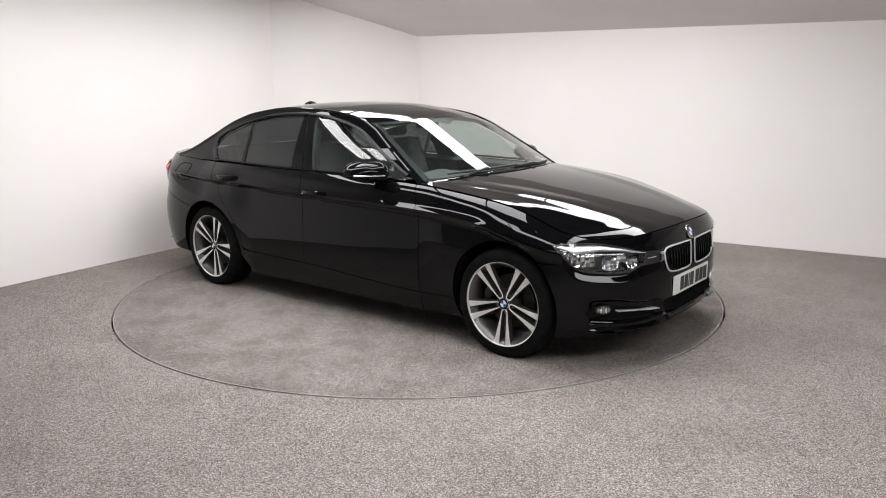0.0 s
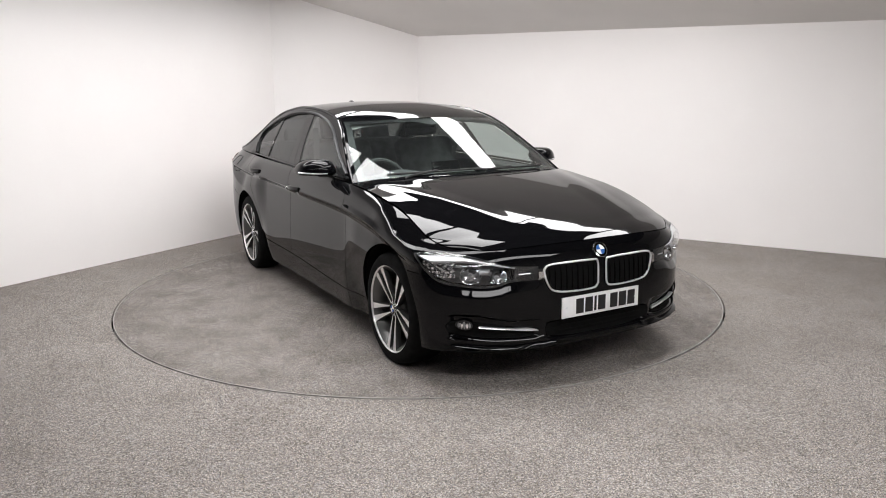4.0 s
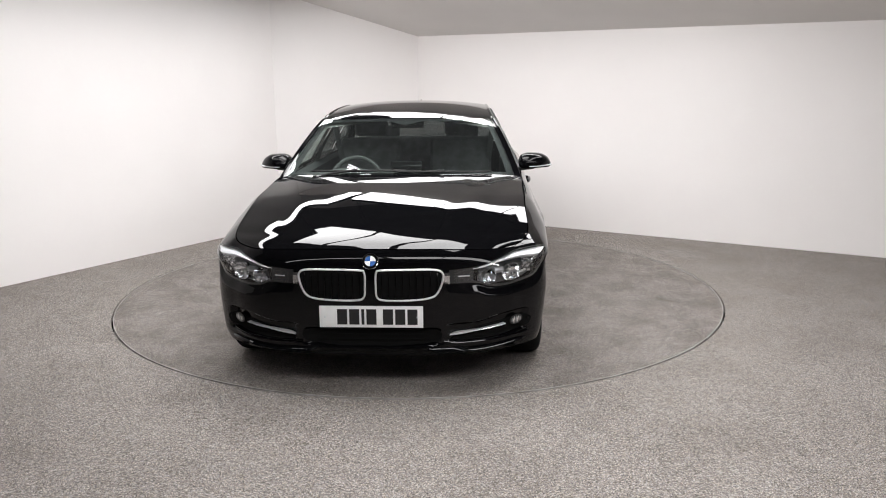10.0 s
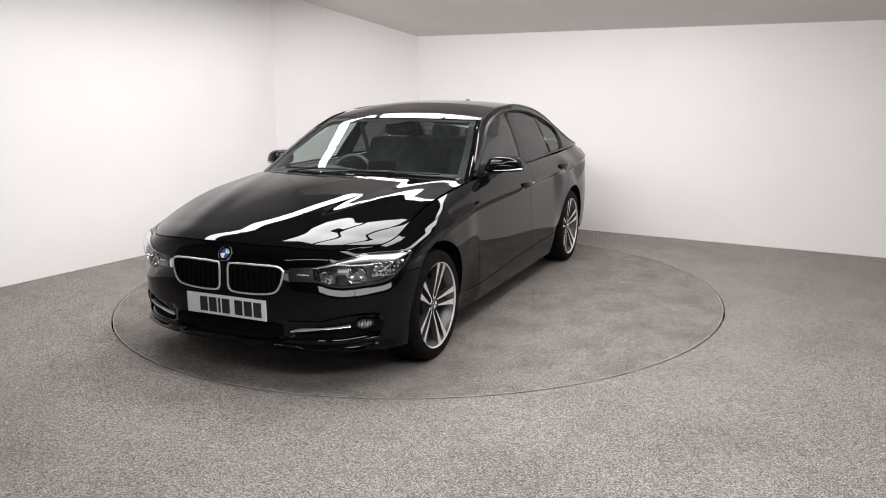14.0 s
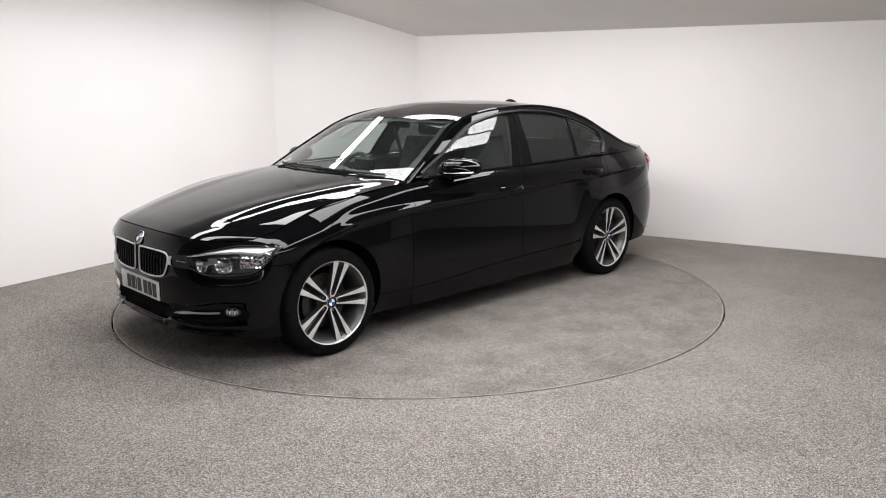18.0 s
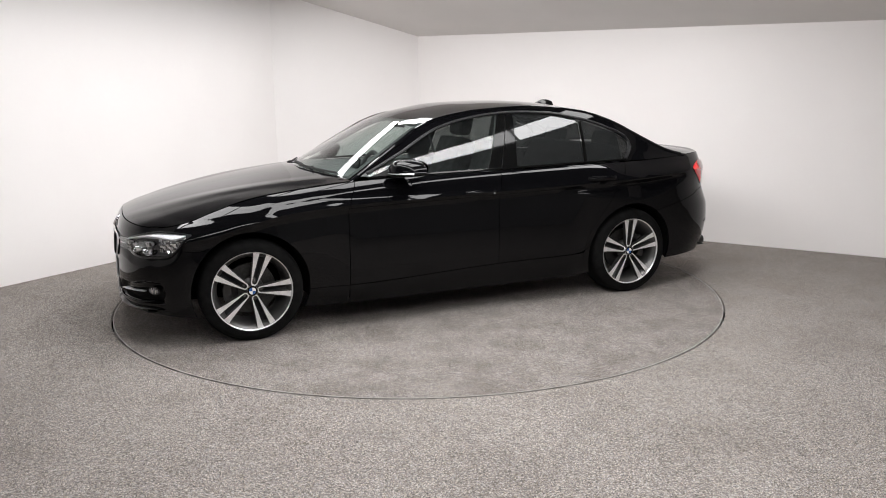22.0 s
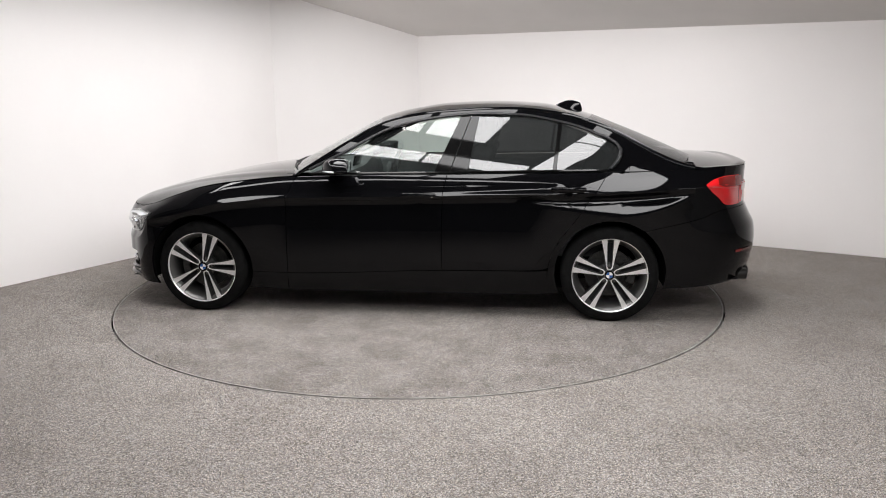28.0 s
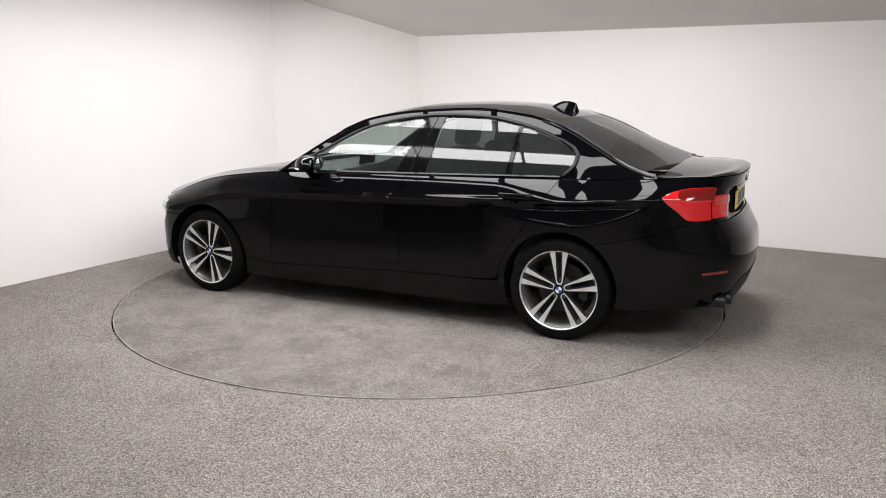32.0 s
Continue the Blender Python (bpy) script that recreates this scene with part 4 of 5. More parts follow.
def badge(parent, r, at, name="round_badge", one=False):
    """A round badge: black ring round blue and white quarters, facing z."""
    label = "round badge with a black ring and blue and white quarters"
    disc = lathe([(r * 0.66, 0.0035), (r * 0.7, 0.004), (r * 0.93, 0.004), (r, 0.002), (r, -0.006)], 32, "z")
    rim = lathe([(r * 0.95, 0.0045), (r, 0.004), (r * 1.03, 0.001), (r * 1.03, -0.006)], 32, "z")
    quarters = []
    for k in range(4):
        bm = bmesh.new()
        vs = [bm.verts.new((0, 0, 0.003))] + [bm.verts.new((r * 0.68 * math.cos(radians(90 * k + 90 * i / 8)), r * 0.68 * math.sin(radians(90 * k + 90 * i / 8)), 0.003)) for i in range(9)]
        bm.faces.new(vs)
        quarters.append(bm)
    if one:
        pieces = [disc, rim, *quarters]
        for i, bm in enumerate(pieces):
            for f in bm.faces:
                f.material_index = (0, 1, 3, 2, 3, 2)[i]
        return part(name, joined(*pieces), (GLOSS, CHROME, BLUE, WHITE), parent, label, at=at)
    b = part(name, disc, GLOSS, parent, label, at=at)
    part("badge_rim", rim, CHROME, b, "thin chrome ring")
    for k, bm in enumerate(quarters):
        part("quarter", bm, BLUE if k % 2 else WHITE, b, smooth=False)
    return b


car = thing("car", "shiny black four-door saloon car with silver alloy wheels on the turntable", "car")
build_body(car)
build_hood(car)
build_boot(car)
build_cabin(car)
for wheel_x in (AXLE, -AXLE):
    for wheel_side in (1, -1):
        build_wheel(car, wheel_x, wheel_side)


# ---- the car's details ----
def front(y, z, lift=0.0):
    p = skin(front_station(y), z, lift)
    return Vector((p.x, y, p.z)) if abs(y) < 0.55 else Vector((p.x, math.copysign(p.y, y), p.z))


def drape(outline, lift, place=front, rings=(1.0, 0.75, 0.45, 0.15), bulge=0.0):
    """A piece with the given outline (y, z), laid on the nose or the tail."""
    cy, cz = sum(p[0] for p in outline) / len(outline), sum(p[1] for p in outline) / len(outline)
    rows = [[place(cy + (y - cy) * k, cz + (z - cz) * k, lift + bulge * (1 - k * k)) for y, z in outline] for k in rings]
    bm = sheet(rows, closed=True)
    mid = [min(bm.verts, key=lambda v: (v.co - p).length) for p in rows[-1]]
    try:
        bm.faces.new(mid)
    except ValueError:
        pass
    bmesh.ops.recalc_face_normals(bm, faces=bm.faces[:])
    return bm


def rounded(points, n=5):
    """A closed outline through the points with softened corners."""
    out = []
    m = len(points)
    for i in range(m):
        p0, p1, p2, p3 = (Vector(points[(i + k) % m]) for k in (-1, 0, 1, 2))
        for j in range(n):
            t = j / n
            out.append(tuple(0.5 * ((2 * p1) + (p2 - p0) * t + (2 * p0 - 5 * p1 + 4 * p2 - p3) * t * t + (3 * p1 - p0 - 3 * p2 + p3) * t ** 3)))
    return out


def ellipse(y, z, ry, rz, n=20):
    return [(y + ry * math.cos(2 * math.pi * k / n), z + rz * math.sin(2 * math.pi * k / n)) for k in range(n)]


def lip(y, z, out):
    """A point that stands out from the bumper's plain outline."""
    st = front_station(y)
    p = plain_point(st, z)
    c, w = (st - X_F) / (NOSE - X_F), abs(y) / 0.895
    n = Vector((c ** (N_F - 1), w ** (N_F - 1), 0)).normalized()
    return Vector((p.x + n.x * out, y + math.copysign(n.y * out, y), z))


def build_front(car):
    kidney = [(0.03, 0.63), (0.06, 0.641), (0.2, 0.644), (0.32, 0.642), (0.355, 0.628), (0.36, 0.6), (0.34, 0.54), (0.305, 0.507), (0.22, 0.494), (0.08, 0.492), (0.034, 0.507), (0.027, 0.56)]
    for side in (1, -1):
        out = rounded([(y * side, z) for y, z in kidney])
        g = part("kidney_grille", drape(out, 0.004), DARK, car, "black radiator grille half with chrome surround")
        ring = [front(y, z, 0.01) for y, z in out]
        part("grille_surround", tube(ring, 0.0052, 8, close=True), BRIGHT_TRIM, g, "chrome surround")
        top, low = spline([0.02, 0.1, 0.25, 0.345, 0.37], [0.63, 0.64, 0.642, 0.634, 0.6]), spline([0.02, 0.07, 0.19, 0.295, 0.345, 0.37], [0.51, 0.495, 0.491, 0.505, 0.552, 0.6])
        for k in range(9):
            y = 0.055 + 0.0345 * k
            z0, z1 = low(y) + 0.004, top(y) - 0.004
            rows = []
            for j in range(7):
                z = z0 + (z1 - z0) * j / 6
                c = front(y * side, z, 0.005)
                o = front(y * side, z, 0.014 - 0.012 * (j / 6) ** 6)
                rows.append([c + Vector((0, -0.003, 0)), o + Vector((0, -0.0018, 0)), o + Vector((0, 0.0018, 0)), c + Vector((0, 0.003, 0))])
            part("slat", sheet(rows), GLOSS, g)
        # chrome ear towards the headlight
        rows = [[front(y * side, z, lift) for z, lift in ((0.572 - 0.1 * (y - 0.36), 0.002), (0.58, 0.011), (0.612, 0.012), (0.626, 0.002))] for y in np.linspace(0.358, 0.392, 6)]
        part("grille_ear", sheet(rows), CHROME, g, "chrome end of the surround")

        def mirror(bm):
            return mirrored(bm) if side < 0 else bm
        # headlight: dark frame, closed towards the grille, then lamp bowls, a pale brow and the lens
        tip, end = across(1.745), across(2.135)
        inner_end = front_station(0.5)
        low_in = lambda s: min(lamp_low(s) + 0.012, lamp_top(s) - 0.004)
        top_in = lambda s: lamp_top(s) - 0.003
        strip = lambda s0, s1, lo, hi, nu, nv=3: patch(s0, s1, lo, hi, nu, nv, 0.003)
        frame_bm = joined(strip(tip, end, lamp_low, low_in, 44), strip(tip, end, top_in, lamp_top, 44, 1), strip(inner_end, end, low_in, top_in, 14, 5), strip(tip, tip + 0.03, low_in, top_in, 6))
        h = part("headlight", mirror(frame_bm), LAMP_BLACK, car, "clear headlight with two round reflectors in a dark housing")
        part("lamp_housing", mirror(patch(1.775, inner_end + 0.01, lambda s: lamp_low(s) + 0.006, lambda s: lamp_top(s) - 0.004, 26, 8, -0.045)), LAMP_DARK, h, "dark grey lamp housing")
        for y, z, r in ((0.575, 0.588, 0.045), (0.695, 0.6, 0.052)):
            c = front(y, z, -0.012)
            at = Matrix.Translation((c.x, y * side, z)) @ pose(0, 0, 0, 0, -4, (8 + 22 * (y > 0.6)) * side)
            bowl = [(0.004, -0.036), (r * 0.3, -0.034), (r * 0.55, -0.026), (r * 0.8, -0.012), (r * 0.97, 0.005), (r, 0.006), (r, -0.03)]
            bm = lathe(bowl, 40, "x")
            for vert in bm.verts:
                vert.co.y = math.copysign(abs(vert.co.y / r) ** 0.86 * r * 1.04, vert.co.y)
                vert.co.z = math.copysign(abs(vert.co.z / r) ** 0.86 * r * 0.86, vert.co.z)
            part("reflector", bm, REFLECTOR, h, "bright round reflector", at=at, angle=0.4)
            for k in range(5):
                part("reflector_rib", tube([(-0.015 + 0.02 * abs(u) ** 2, r * 0.8 * u, -r * 0.22 - r * 0.11 * k + r * 0.06 * abs(u)) for u in (-0.8 + 0.1 * k, -0.4, 0, 0.4, 0.8 - 0.1 * k)], 0.0028, 5), REFLECTOR, h, at=at)
            part("bulb", lathe([(0.001, 0.002), (r * 0.16, 0.0), (r * 0.2, -0.01), (r * 0.17, -0.03)], 16, "x"), LAMP_GREY, h, at=at)
        bridge = [front(y, 0.604, -0.03) for y in np.linspace(0.612, 0.66, 5)]
        part("reflector_bridge", tube([(p.x, p.y * side, p.z) for p in bridge], 0.016, 8), LAMP_GREY, h)
        # stepped side reflector at the outer tip
        for k in range(5):
            z = 0.578 + 0.019 * k
            bm = joined(*[patch(1.8 + 0.019 * j, 1.8175 + 0.019 * j, z, z + 0.0175, 2, 2, -0.016 - 0.008 * ((j + k) % 2), bulge=-0.004) for j in range(7)])
            part("side_reflector", mirror(bm), REFLECTOR, h, smooth=False)
        # pale brow along the upper edge, broad at the outer end
        rows = []
        for i in range(41):
            s = tip + 0.012 + (front_station(0.44) - tip - 0.012) * i / 40
            dep = 0.006 + 0.028 * step(tip, tip + 0.12, s) * (1 - step(1.83, front_station(0.5), s)) * step(tip, tip + 0.06, s)
            z1 = lamp_top(s) - 0.003
            rows.append([skin(s, z1, -0.012), skin(s, z1 - dep * 0.5, -0.003), skin(s, z1 - dep, 0.002), skin(s, z1 - dep - 0.003, -0.002), skin(s, z1 - dep - 0.001, -0.03)])
        part("lamp_bezel", mirror(sheet(rows)), BEZEL, h, "pale silver upper bezel")
        part("lamp_lens", mirror(patch(tip + 0.005, end - 0.004, lambda s: lamp_low(s) + 0.002, lambda s: lamp_top(s) - 0.002, 40, 10, 0.006, bulge=0.008)), LENS, h, "clear lens")
        part("lamp_line", tube([front(y * side, 0.606 + 0.02 * (0.5 - y), 0.013) for y in np.linspace(0.49, 0.435, 5)], 0.0026, 6), BRIGHT_TRIM, h, "thin silver line")
        # lower intakes, fog lamp and silver bar
        hollow = [(0.4, 0.285), (0.46, 0.318), (0.56, 0.338), (0.66, 0.352), (0.72, 0.362), (0.768, 0.352), (0.772, 0.32), (0.75, 0.288), (0.66, 0.276), (0.52, 0.272), (0.43, 0.274)]
        out = rounded([(y * side, z) for y, z in hollow])
        part("side_intake", drape(out, 0.003), DARK, car, "black bumper intake")
        f = part("fog_lamp", drape(ellipse(0.713 * side, 0.343, 0.031, 0.026), 0.02, bulge=0.0), LAMP_BLACK, car, "oval clear fog lamp")
        for k, hgt in enumerate((0.013, 0.0185, 0.0205, 0.0185, 0.013)):
            part("fog_reflector", drape(ellipse((0.713 + 0.0096 * (k - 2)) * side, 0.343, 0.0046, hgt, 10), 0.0225, bulge=0.003), REFLECTOR if k % 2 else LAMP_GREY, f)
        rows = []
        for k in range(15):
            u = k / 14
            y = (0.66 - 0.27 * u) * side
            z = 0.334 - 0.026 * u
            hgt = 0.0024 + 0.0048 * step(0.3, 0.85, u) * (1 - 0.9 * step(0.88, 1.0, u))
            rows.append([front(y, z - hgt, 0.006), front(y, z - hgt * 0.7, 0.026), front(y, z + hgt * 0.7, 0.024), front(y, z + hgt, 0.004)])
        part("silver_bar", sheet(rows), BRIGHT_TRIM, car, "satin silver intake bar")
        blade = [lip(y * side, 0.266 + 0.012 * step(0.6, 0.78, y) + 0.012 * step(0.42, 0.36, y), 0.001) for y in np.linspace(0.36, 0.77, 30)]
        part("intake_blade", tube(blade, 0.0065, 8, 0.7), PAINT, car, "gloss black lower edge of the intake")
    out = rounded([(-0.34, 0.335), (-0.2, 0.345), (0, 0.348), (0.2, 0.345), (0.34, 0.335), (0.33, 0.272), (0.2, 0.256), (0, 0.254), (-0.2, 0.256), (-0.33, 0.272)])
    part("lower_grille", drape(out, 0.003), DARK, car, "dark lower air intake")
    for z in (0.283, 0.308):
        part("intake_slat", tube([front(y, z, 0.006) for y in np.linspace(-0.31, 0.31, 19)], 0.003, 6), DARK, car)
    # splitter lip along the lower edge, lower in the middle, with turned-up ends beside the grille
    for side in (1, -1):
        rows = []
        for y in np.linspace(0.26, 0.82, 41):
            low = 0.222 + 0.012 * step(0.5, 0.82, y) + 0.02 * step(0.34, 0.26, y)
            hgt = 0.012 + 0.016 * step(0.5, 0.4, y) * step(0.26, 0.32, y)
            out_ = 0.024 * step(0.82, 0.74, y) * step(0.255, 0.3, y)
            rows.append([lip(y * side, low - 0.016, -0.004), lip(y * side, low - 0.004, out_ * 0.8), lip(y * side, low, out_), lip(y * side, low + hgt * 0.5, out_ * 0.6), lip(y * side, low + hgt, -0.004)])
        part("front_splitter", sheet(rows), PAINT, car, "gloss black front lip")
    part("front_splitter", tube([lip(y, 0.244, 0.004) for y in np.linspace(-0.27, 0.27, 31)], 0.0055, 8), PAINT, car, "gloss black front lip")
    badge(car, 0.0415, Matrix.Translation(front(0, 0.684, 0.004)) @ pose(0, 0, 0, 0, 58, 0) @ pose(0, 0, 0, 0, 0, 90))
    number_plate(car, pose(2.15, 0, 0.4075, 0, 0, 0), PLATE_WHITE, 0.52, "white front number plate with dark bars")


def number_plate(car, at, mat, wide, label):
    """A plate that faces x, with plain bars in place of its characters."""
    p = part("number_plate", box(bmesh.new(), (0.008, wide, 0.111), bevel=0.003), mat, car, label, at=at)
    x = -0.17
    for k, w in enumerate((0.05, 0.05, 0.014, 0.05, 0.05, 0.05, 0.05)):
        x += w / 2
        part("bar", box(bmesh.new(), (0.0016, w, 0.079), (0.0048, x, 0)), INK, p, smooth=False)
        x += w / 2 + (0.011 if k != 3 else 0.033)
    for y in (-wide / 2 + 0.028, wide / 2 - 0.028):
        part("screw_cap", lathe([(0.001, 0.0065), (0.004, 0.006), (0.006, 0.004)], 10, "x"), BULB, p, at=pose(0, y, 0))


def rear(y, z, lift=0.0):
    p = skin(rear_station(y), z, lift)
    return Vector((p.x, y, p.z)) if abs(y) < 0.55 else Vector((p.x, math.copysign(p.y, y), p.z))


def build_rear(car):
    cut = rear_station(0.645)
    for side in (1, -1):
        mirror = (lambda bm: mirrored(bm)) if side < 0 else (lambda bm: bm)
        t = part("tail_light", mirror(patch(-2.035, cut, tail_low, tail_top, 26, 10, 0.004, bulge=0.01)), RED, car, "red wraparound tail light")
        part("lamp_strip", mirror(patch(-2.07, cut, lambda s: tail_low(s) * 0.3 + tail_top(s) * 0.7 - 0.02, lambda s: tail_low(s) * 0.3 + tail_top(s) * 0.7 - 0.014, 16, 1, 0.0135)), RED_PALE, t, "paler red line")
        part("upper_lens", mirror(patch(-2.12, cut - 0.012, lambda s: tail_low(s) * 0.3 + tail_top(s) * 0.7 - 0.008, lambda s: tail_top(s) - 0.006, 16, 3, 0.0135)), RED_DARK, t, "darker upper lens")
        b = part("boot_light", mirror(patch(rear_station(0.637), rear_station(0.43), 0.774, 0.905, 10, 8, 0.004, bulge=0.005)), RED, car, "red light on the boot lid")
        part("reversing_lamp", mirror(patch(rear_station(0.625), rear_station(0.45), 0.852, 0.896, 8, 3, 0.0105)), RED_PALE, b, "pale reversing lamp")
        part("rear_reflector", mirror(patch(rear_station(0.74), rear_station(0.60), lambda s: 0.458, lambda s: 0.474, 10, 2, 0.006)), RED_DARK, car, "red bumper reflector strip")
    rows = []
    for y in np.linspace(-0.6, 0.6, 41):
        a = abs(y)
        top = 0.4 - 0.11 * step(0.4, 0.6, a)
        rows.append([rear(y, 0.262 + (top - 0.262) * j / 6, 0.004 + 0.01 * (j == 6) * 0) for j in range(7)])
    part("rear_diffuser", sheet(rows), PLASTIC, car, "matt black lower rear bumper")
    out = rounded([(-0.31, 0.905), (0.31, 0.905), (0.34, 0.85), (0.32, 0.765), (-0.32, 0.765), (-0.34, 0.85)])
    part("plate_recess", drape(out, 0.0025, rear), DARK, car)
    number_plate(car, pose(-2.316, 0, 0.832, 0, 0, 180), PLATE_YELLOW, 0.52, "yellow rear number plate with dark bars")
    part("boot_handle", tube([rear(y, 0.925, 0.012) for y in np.linspace(-0.3, 0.3, 13)], 0.012, 8), PAINT, car)
    for y in (0.5, 0.59):
        pipe = lathe([(0.03, 0.0), (0.036, -0.004), (0.038, 0.0), (0.038, 0.16), (0.03, 0.16), (0.03, 0.0)], 24, "x")
        part("exhaust_pipe", pipe, BURNT, car, "round dark steel exhaust tailpipe", at=pose(-2.35 + 0.3 * (y - 0.5), y, 0.278))
    badge(car, 0.037, Matrix.Translation(rear(0, 0.967, 0.0)) @ pose(0, 0, 0, 0, -90, 0))


def build_mirrors(car):
    for side in (1, -1):
        # housing: flat below, its top falling towards the outer end
        high = spline([0, 0.08, 0.3, 0.6, 0.85, 0.96, 1.0], [1.03, 1.062, 1.077, 1.074, 1.052, 1.022, 0.998])
        low = spline([0, 0.1, 0.9, 1.0], [0.985, 0.972, 0.976, 0.99])
        rows = []
        for i in range(25):
            u = i / 24
            y = 0.8 + 0.232 * u
            r = max(math.sin(math.pi * min(max(u * 0.9 + 0.06, 0.0), 1.0)), 0.02) ** 0.4
            z0, z1 = low(u), high(u)
            cx = 0.41 - 0.075 * u * u
            row = []
            for k in range(24):
                a = 2 * math.pi * k / 24
                fx = 0.1 * r if math.cos(a) > 0 else 0.07 * r
                v = 0.5 + 0.5 * math.copysign(abs(math.sin(a)) ** (0.75 if math.sin(a) > 0 else 0.45), math.sin(a))
                row.append((cx + fx * math.copysign(abs(math.cos(a)) ** 0.6, math.cos(a)) - 0.03 * (v - 0.5), y * side, z0 + (z1 - z0) * v))
            rows.append(row)
        bm = sheet(rows, closed=True)
        bmesh.ops.holes_fill(bm, edges=[e for e in bm.edges if e.is_boundary], sides=0)
        bmesh.ops.recalc_face_normals(bm, faces=bm.faces[:])
        m = part("door_mirror", bm, PAINT, car, "gloss black door mirror", angle=1.0)
        pts = [(0.412 - 0.075 * u * u + 0.1 * max(math.sin(math.pi * (u * 0.9 + 0.06)), 0.02) ** 0.4 * 0.97, (0.8 + 0.232 * u) * side, 0.99 + 0.004 * u) for u in np.linspace(0.3, 0.985, 14)]
        part("indicator_strip", tube(pts, 0.0062, 8), BULB, m, "silver-white indicator strip")
        gl = ellipse(0.93 * side, 1.022, 0.078, 0.048, 24)
        bm = bmesh.new()
        bm.faces.new([bm.verts.new((0.312 - 0.9 * max(abs(y) - 0.9, 0) * 0.3, y, z)) for y, z in gl])
        part("mirror_glass", bm, CHROME, m, "mirror glass", smooth=False)
        arm = [(0.5, 0.755 * side, 0.966), (0.48, 0.79 * side, 0.97), (0.44, 0.85 * side, 0.973), (0.41, 0.9 * side, 0.974)]
        part("mirror_arm", tube(arm, 0.02, 10, 0.6), PLASTIC, m, "black mirror arm")
        tri = [side_point(x, z) + Vector((0, 0.004, 0)) for x, z in ((0.6, 0.968), (0.42, 0.972), (0.42, 1.03), (0.5, 1.0))]
        bm = bmesh.new()
        bm.faces.new([bm.verts.new((p.x, p.y * side, p.z)) for p in tri])
        part("mirror_base", bm, PLASTIC, m, smooth=False)


def build_side_fittings(car):
    for side in (1, -1):
        for x, z in HANDLES:
            h = thing("door_handle", "gloss black door handle over a hollow", "")
            h.parent = car
            pts = []
            for k in range(13):
                t = k / 12
                p = skin(x - 0.108 + 0.216 * t, z + 0.03, 0.0)
                p.z = z + 0.006 - 0.012 * (t - 0.5) ** 2
                p.y += 0.006 + 0.026 * math.sin(math.pi * min(max(t, 0.02), 0.98)) ** 0.5
                pts.append(p)
            for p in pts:
                p.y *= side
            part("grip", tube(pts, 0.011, 12, 1.6), PAINT, h)
            if x > -0.5:
                c = skin(x - 0.09, z, 0.012)
                part("lock", lathe([(0.001, 0.012), (0.006, 0.011), (0.007, 0.0)], 12), CHROME, h, at=pose(c.x, c.y * side, c.z, 0, 0, 0 if side > 0 else 180))
    # fuel flap on the right
    out = [(-1.72 + 0.085 * math.copysign(abs(math.cos(a)) ** 0.5, math.cos(a)), 0.885 + 0.065 * math.copysign(abs(math.sin(a)) ** 0.5, math.sin(a))) for a in [2 * math.pi * k / 32 for k in range(32)]]
    ring = [skin(station_of(x, z), z, 0.0008) for x, z in out]
    part("fuel_flap_joint", tube([(p.x, -p.y, p.z) for p in ring], 0.0022, 6, close=True), DARK, car)
    # aerial fin
    crest = spline([0, 0.2, 0.45, 0.7, 0.92, 1.0], [0.04, 0.45, 0.85, 1.0, 0.98, 0.45])
    rows = []
    for i in range(25):
        u = i / 24
        x = -1.04 - 0.195 * u
        base, hgt = mid_z(x) - 0.004, 0.064 * crest(u)
        w = 0.036 * (math.sin(math.pi * min(0.12 + u * 0.76, 1)) ** 0.6)
        rows.append([(x, w * math.copysign(abs(q) ** 1.4, q), base + hgt * (1 - abs(q) ** 2.2)) for q in np.linspace(-1, 1, 13)])
    bm = sheet(rows)
    bmesh.ops.holes_fill(bm, edges=[e for e in bm.edges if e.is_boundary], sides=0)
    part("aerial_fin", bm, PAINT, car, "black shark-fin aerial")
    # cowl and wipers
    rows = []
    for a in np.linspace(-0.94, 0.94, 25):
        w = screen_base(a)
        top = top_point(w - 0.03, a)
        h = Vector((0.86 - 0.10 * a * a, rail_y(0.8) * a, hood_line(0.84) - 0.03 * a * a - 0.012))
        rows.append([top + Vector((0, 0, -0.004)), (top + h) / 2 + Vector((0, 0, -0.012)), h])
    part("cowl", sheet(rows), PLASTIC, car, "black plastic cowl below the windscreen")
    for y0, y1, dx in ((-0.52, 0.05, 0.0), (0.0, 0.55, 0.01)):
        pts = [top_point(screen_base(a) - 0.06 + dx, a) + Vector((0.006, 0, 0.006)) for a in np.linspace(y0 / 0.72, y1 / 0.72, 15)]
        w = part("wiper", tube(pts, 0.007, 6), PLASTIC, car, "black windscreen wiper")
        arm = [Vector((0.86, y0 + 0.02, 0.97)), Vector((0.84, y0 + 0.08, 0.982)), pts[7] + Vector((0.002, 0, 0.008))]
        part("wiper_arm", tube(arm, 0.008, 6), PLASTIC, w)


def cushion(size, at, turn=(0, 0, 0), r=0.05):
    return box(bmesh.new(), size, at, turn, r, 3)


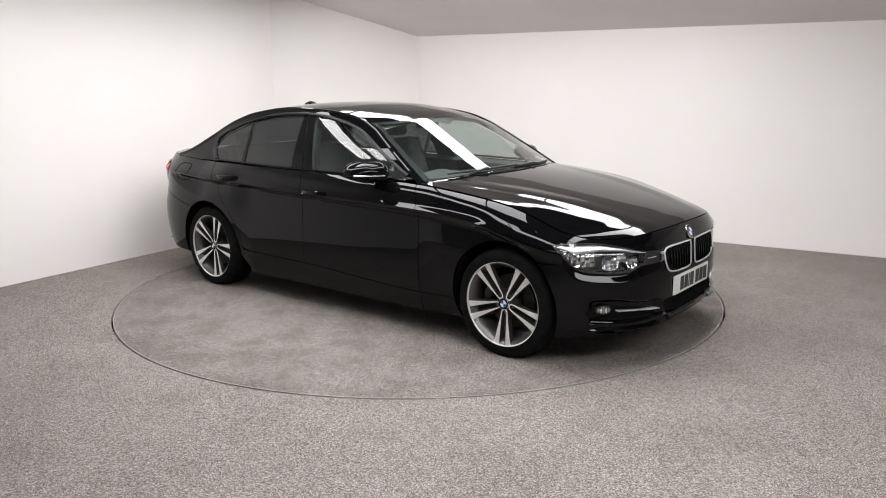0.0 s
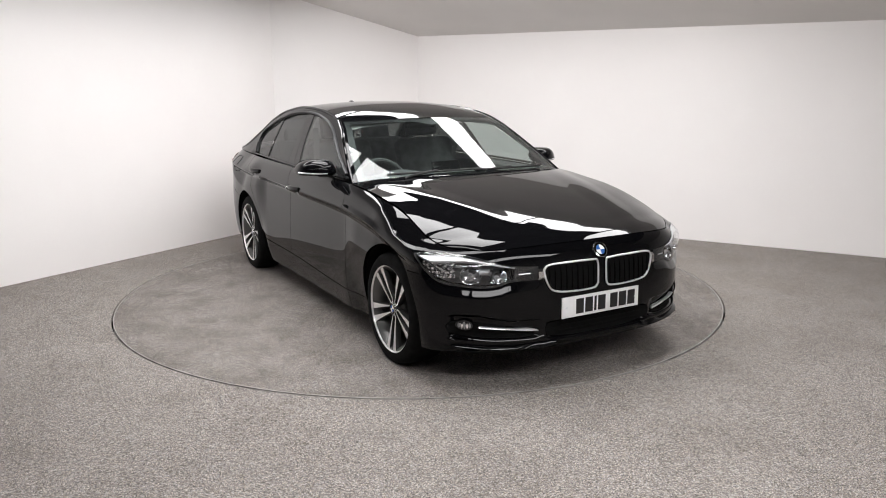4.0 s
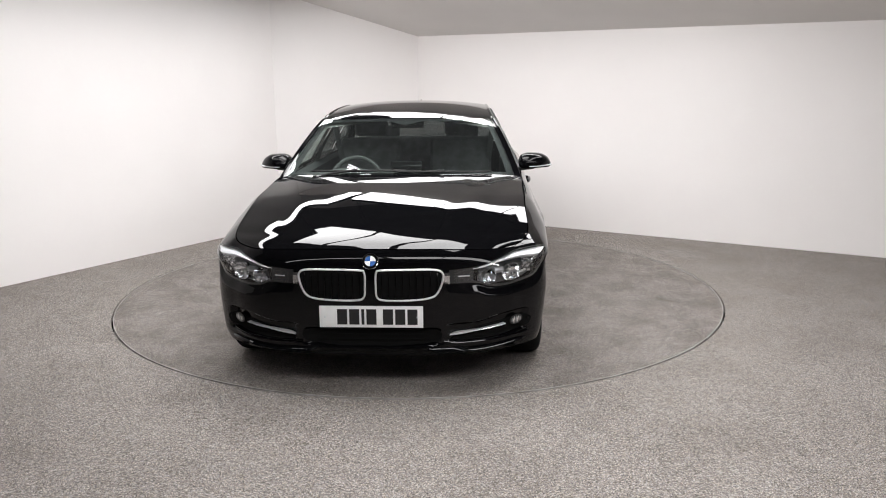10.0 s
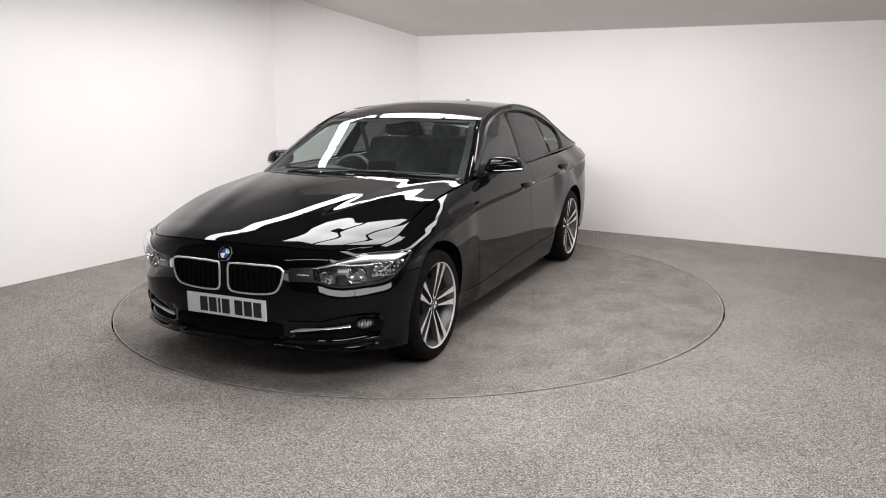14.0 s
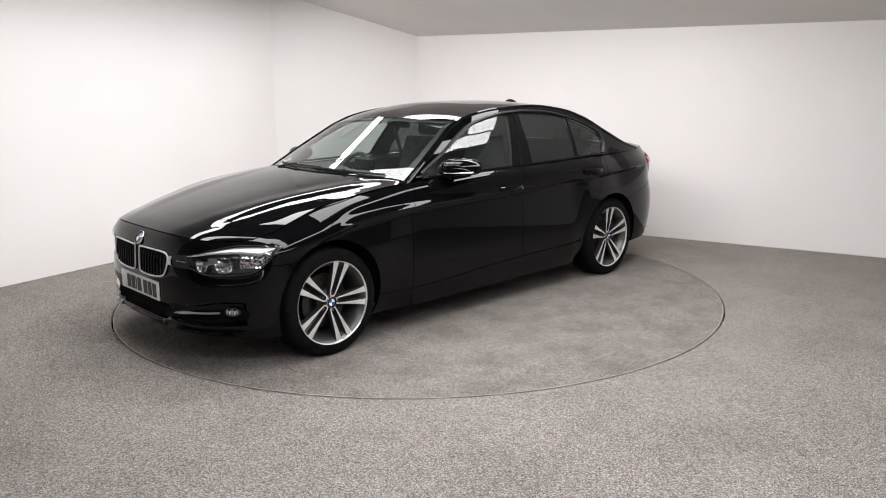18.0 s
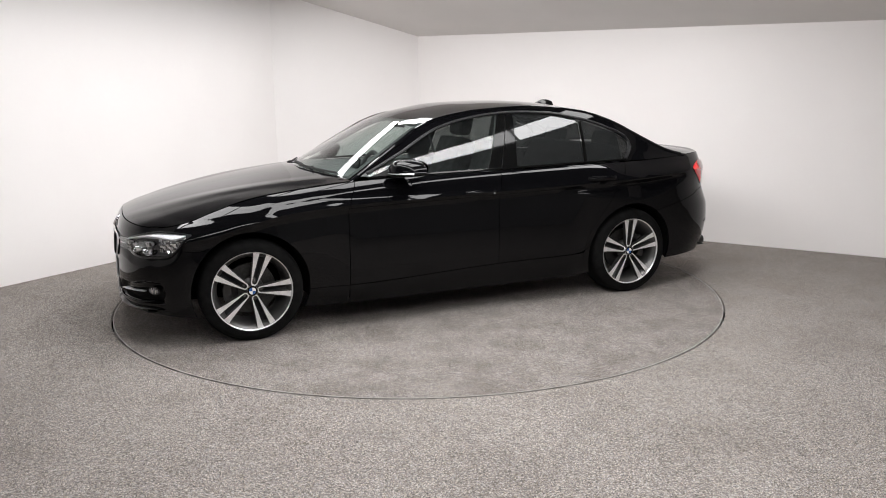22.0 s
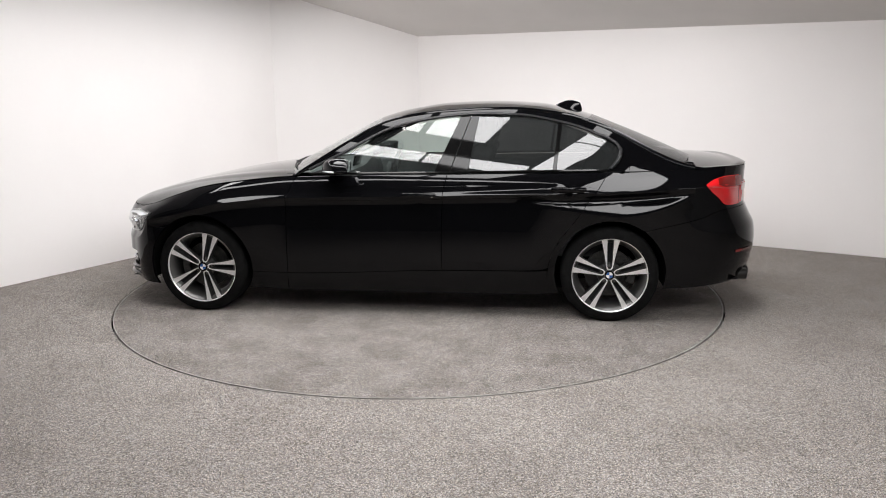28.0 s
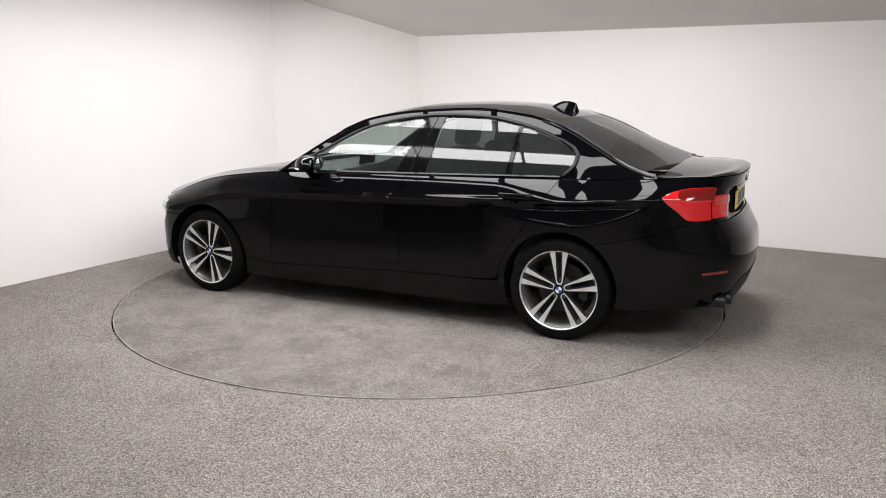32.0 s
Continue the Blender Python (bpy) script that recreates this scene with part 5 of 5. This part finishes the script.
def build_interior(car):
    rows = [[top_point(x, a) - Vector((0, 0, 0.035)) for a in np.linspace(-0.97, 0.97, 13)] for x in np.linspace(0.2, -1.32, 16)]
    part("headlining", sheet(rows), HEADLINING, car, "grey cloth headlining")
    # dashboard: a long soft shape under the windscreen
    rows = []
    for y in np.linspace(-0.74, 0.74, 25):
        hump = 0.035 * math.exp(-((y + 0.37) / 0.16) ** 2)
        rows.append([(0.86 - 0.12 * y * y, y, 0.955), (0.7 - 0.1 * y * y, y, 0.962), (0.52, y, 0.955 + hump), (0.44, y, 0.935 + hump), (0.42, y, 0.86), (0.46, y, 0.62), (0.5, y, 0.4)])
    part("dashboard", sheet(rows), TRIM, car, "black dashboard")
    part("instrument_screen", box(bmesh.new(), (0.015, 0.22, 0.08), (0.47, 0.02, 0.985), (0, -12, 0), 0.006), GLOSS, car, "dark display screen")
    wheel_at = pose(0.27, -0.37, 0.86, 0, -24, 0)
    sw = part("steering_wheel", tube([(0, 0.185 * math.cos(a), 0.185 * math.sin(a)) for a in [2 * math.pi * k / 36 for k in range(36)]], 0.016, 10, close=True), TRIM, car, "black leather steering wheel", at=wheel_at)
    part("wheel_hub", lathe([(0.001, -0.02), (0.05, -0.018), (0.065, 0.0), (0.06, 0.06)], 24, "x"), TRIM, sw)
    for a in (0, 180, 270):
        d = Vector((0, math.cos(radians(a)), math.sin(radians(a))))
        part("wheel_spoke", tube([d * 0.05, d * 0.12, d * 0.185], 0.014, 8, 0.6), TRIM, sw)
    part("wheel_trim", tube([(0.004, -0.06, -0.05), (0.0, 0.0, -0.1), (0.004, 0.06, -0.05)], 0.005, 6), SILVER, sw)
    for y in (-0.37, 0.37):
        s = part("front_seat", cushion((0.5, 0.5, 0.16), (-0.12, y, 0.5), (0, -8, 0)), CLOTH, car, "black front seat")
        part("seat_back", cushion((0.14, 0.5, 0.62), (-0.44, y, 0.83), (0, -20, 0), 0.06), CLOTH, s)
        part("headrest", cushion((0.1, 0.27, 0.19), (-0.575, y, 1.235), (0, -12, 0), 0.045), CLOTH, s)
        for dy in (-0.06, 0.06):
            part("headrest_post", tube([(-0.55, y + dy, 1.06), (-0.565, y + dy, 1.17)], 0.006, 6), STEEL, s)
    b = part("rear_seat", cushion((0.5, 1.25, 0.18), (-0.98, 0, 0.5), (0, -6, 0)), CLOTH, car, "black rear bench seat")
    part("seat_back", cushion((0.15, 1.25, 0.6), (-1.33, 0, 0.8), (0, -24, 0), 0.06), CLOTH, b)
    for y in (-0.37, 0.37):
        part("headrest", cushion((0.09, 0.27, 0.14), (-1.49, y, 1.12), (0, -14, 0), 0.04), CLOTH, b)
    part("parcel_shelf", sheet([[(x, y, 1.03) for y in (-0.6, 0, 0.6)] for x in (-1.42, -1.95)]), TRIM, car)
    m = part("rear_view_mirror", box(bmesh.new(), (0.025, 0.24, 0.075), (0.12, 0.0, 1.275), (0, 10, 0), 0.012), GLOSS, car, "black interior mirror")
    part("mirror_stem", tube([(0.14, 0, 1.3), (0.19, 0, 1.325)], 0.012, 8), PLASTIC, m)
    for side in (1, -1):
        rows = [[(x, (side_point(x, belt(x)).y - 0.035) * side, belt(x) - 0.005), (x, (side_point(x, belt(x)).y - 0.09) * side, belt(x) - 0.03), (x, (side_point(x, belt(x)).y - 0.1) * side, 0.4)] for x in np.linspace(0.6, -1.35, 24)]
        part("door_card", sheet(rows), TRIM, car, "black door lining")
        rows = [[(side_point(x, z) - Vector((0, 0.03, 0))) * 1 for x in (-0.25 - 0.15 * (z - 0.97) / 0.36, -0.44 - 0.07 * (z - 0.97) / 0.36)] for z in np.linspace(0.95, 1.33, 8)]
        for r in rows:
            for p in r:
                p.y *= side
        part("inner_pillar", sheet(rows), TRIM, car)
        part("seat_belt", tube([(-0.36, 0.63 * side, 1.24), (-0.42, 0.6 * side, 1.0), (-0.45, 0.57 * side, 0.7)], 0.022, 6, 0.15), TRIM, car)


build_front(car)
build_rear(car)
build_mirrors(car)
build_side_fittings(car)
build_interior(car)


def motions():
    """The turntable and the car on it turn together, clockwise from above."""
    def angle(t):
        s = (t - 16) / 16
        return -127.088 - 85.36 * s + 2.589 * s * s + 1.682 * s ** 3
    steps = [i * 1.0 for i in range(33)]
    walk(turntable, [(t, pose(0, 0, 0, 0, 0, angle(t))) for t in steps])
    walk(car, [(t, pose(0, 0, 0, 0, 0, angle(t)) @ pose(0.0245, -0.0703, 0)) for t in steps])


motions()
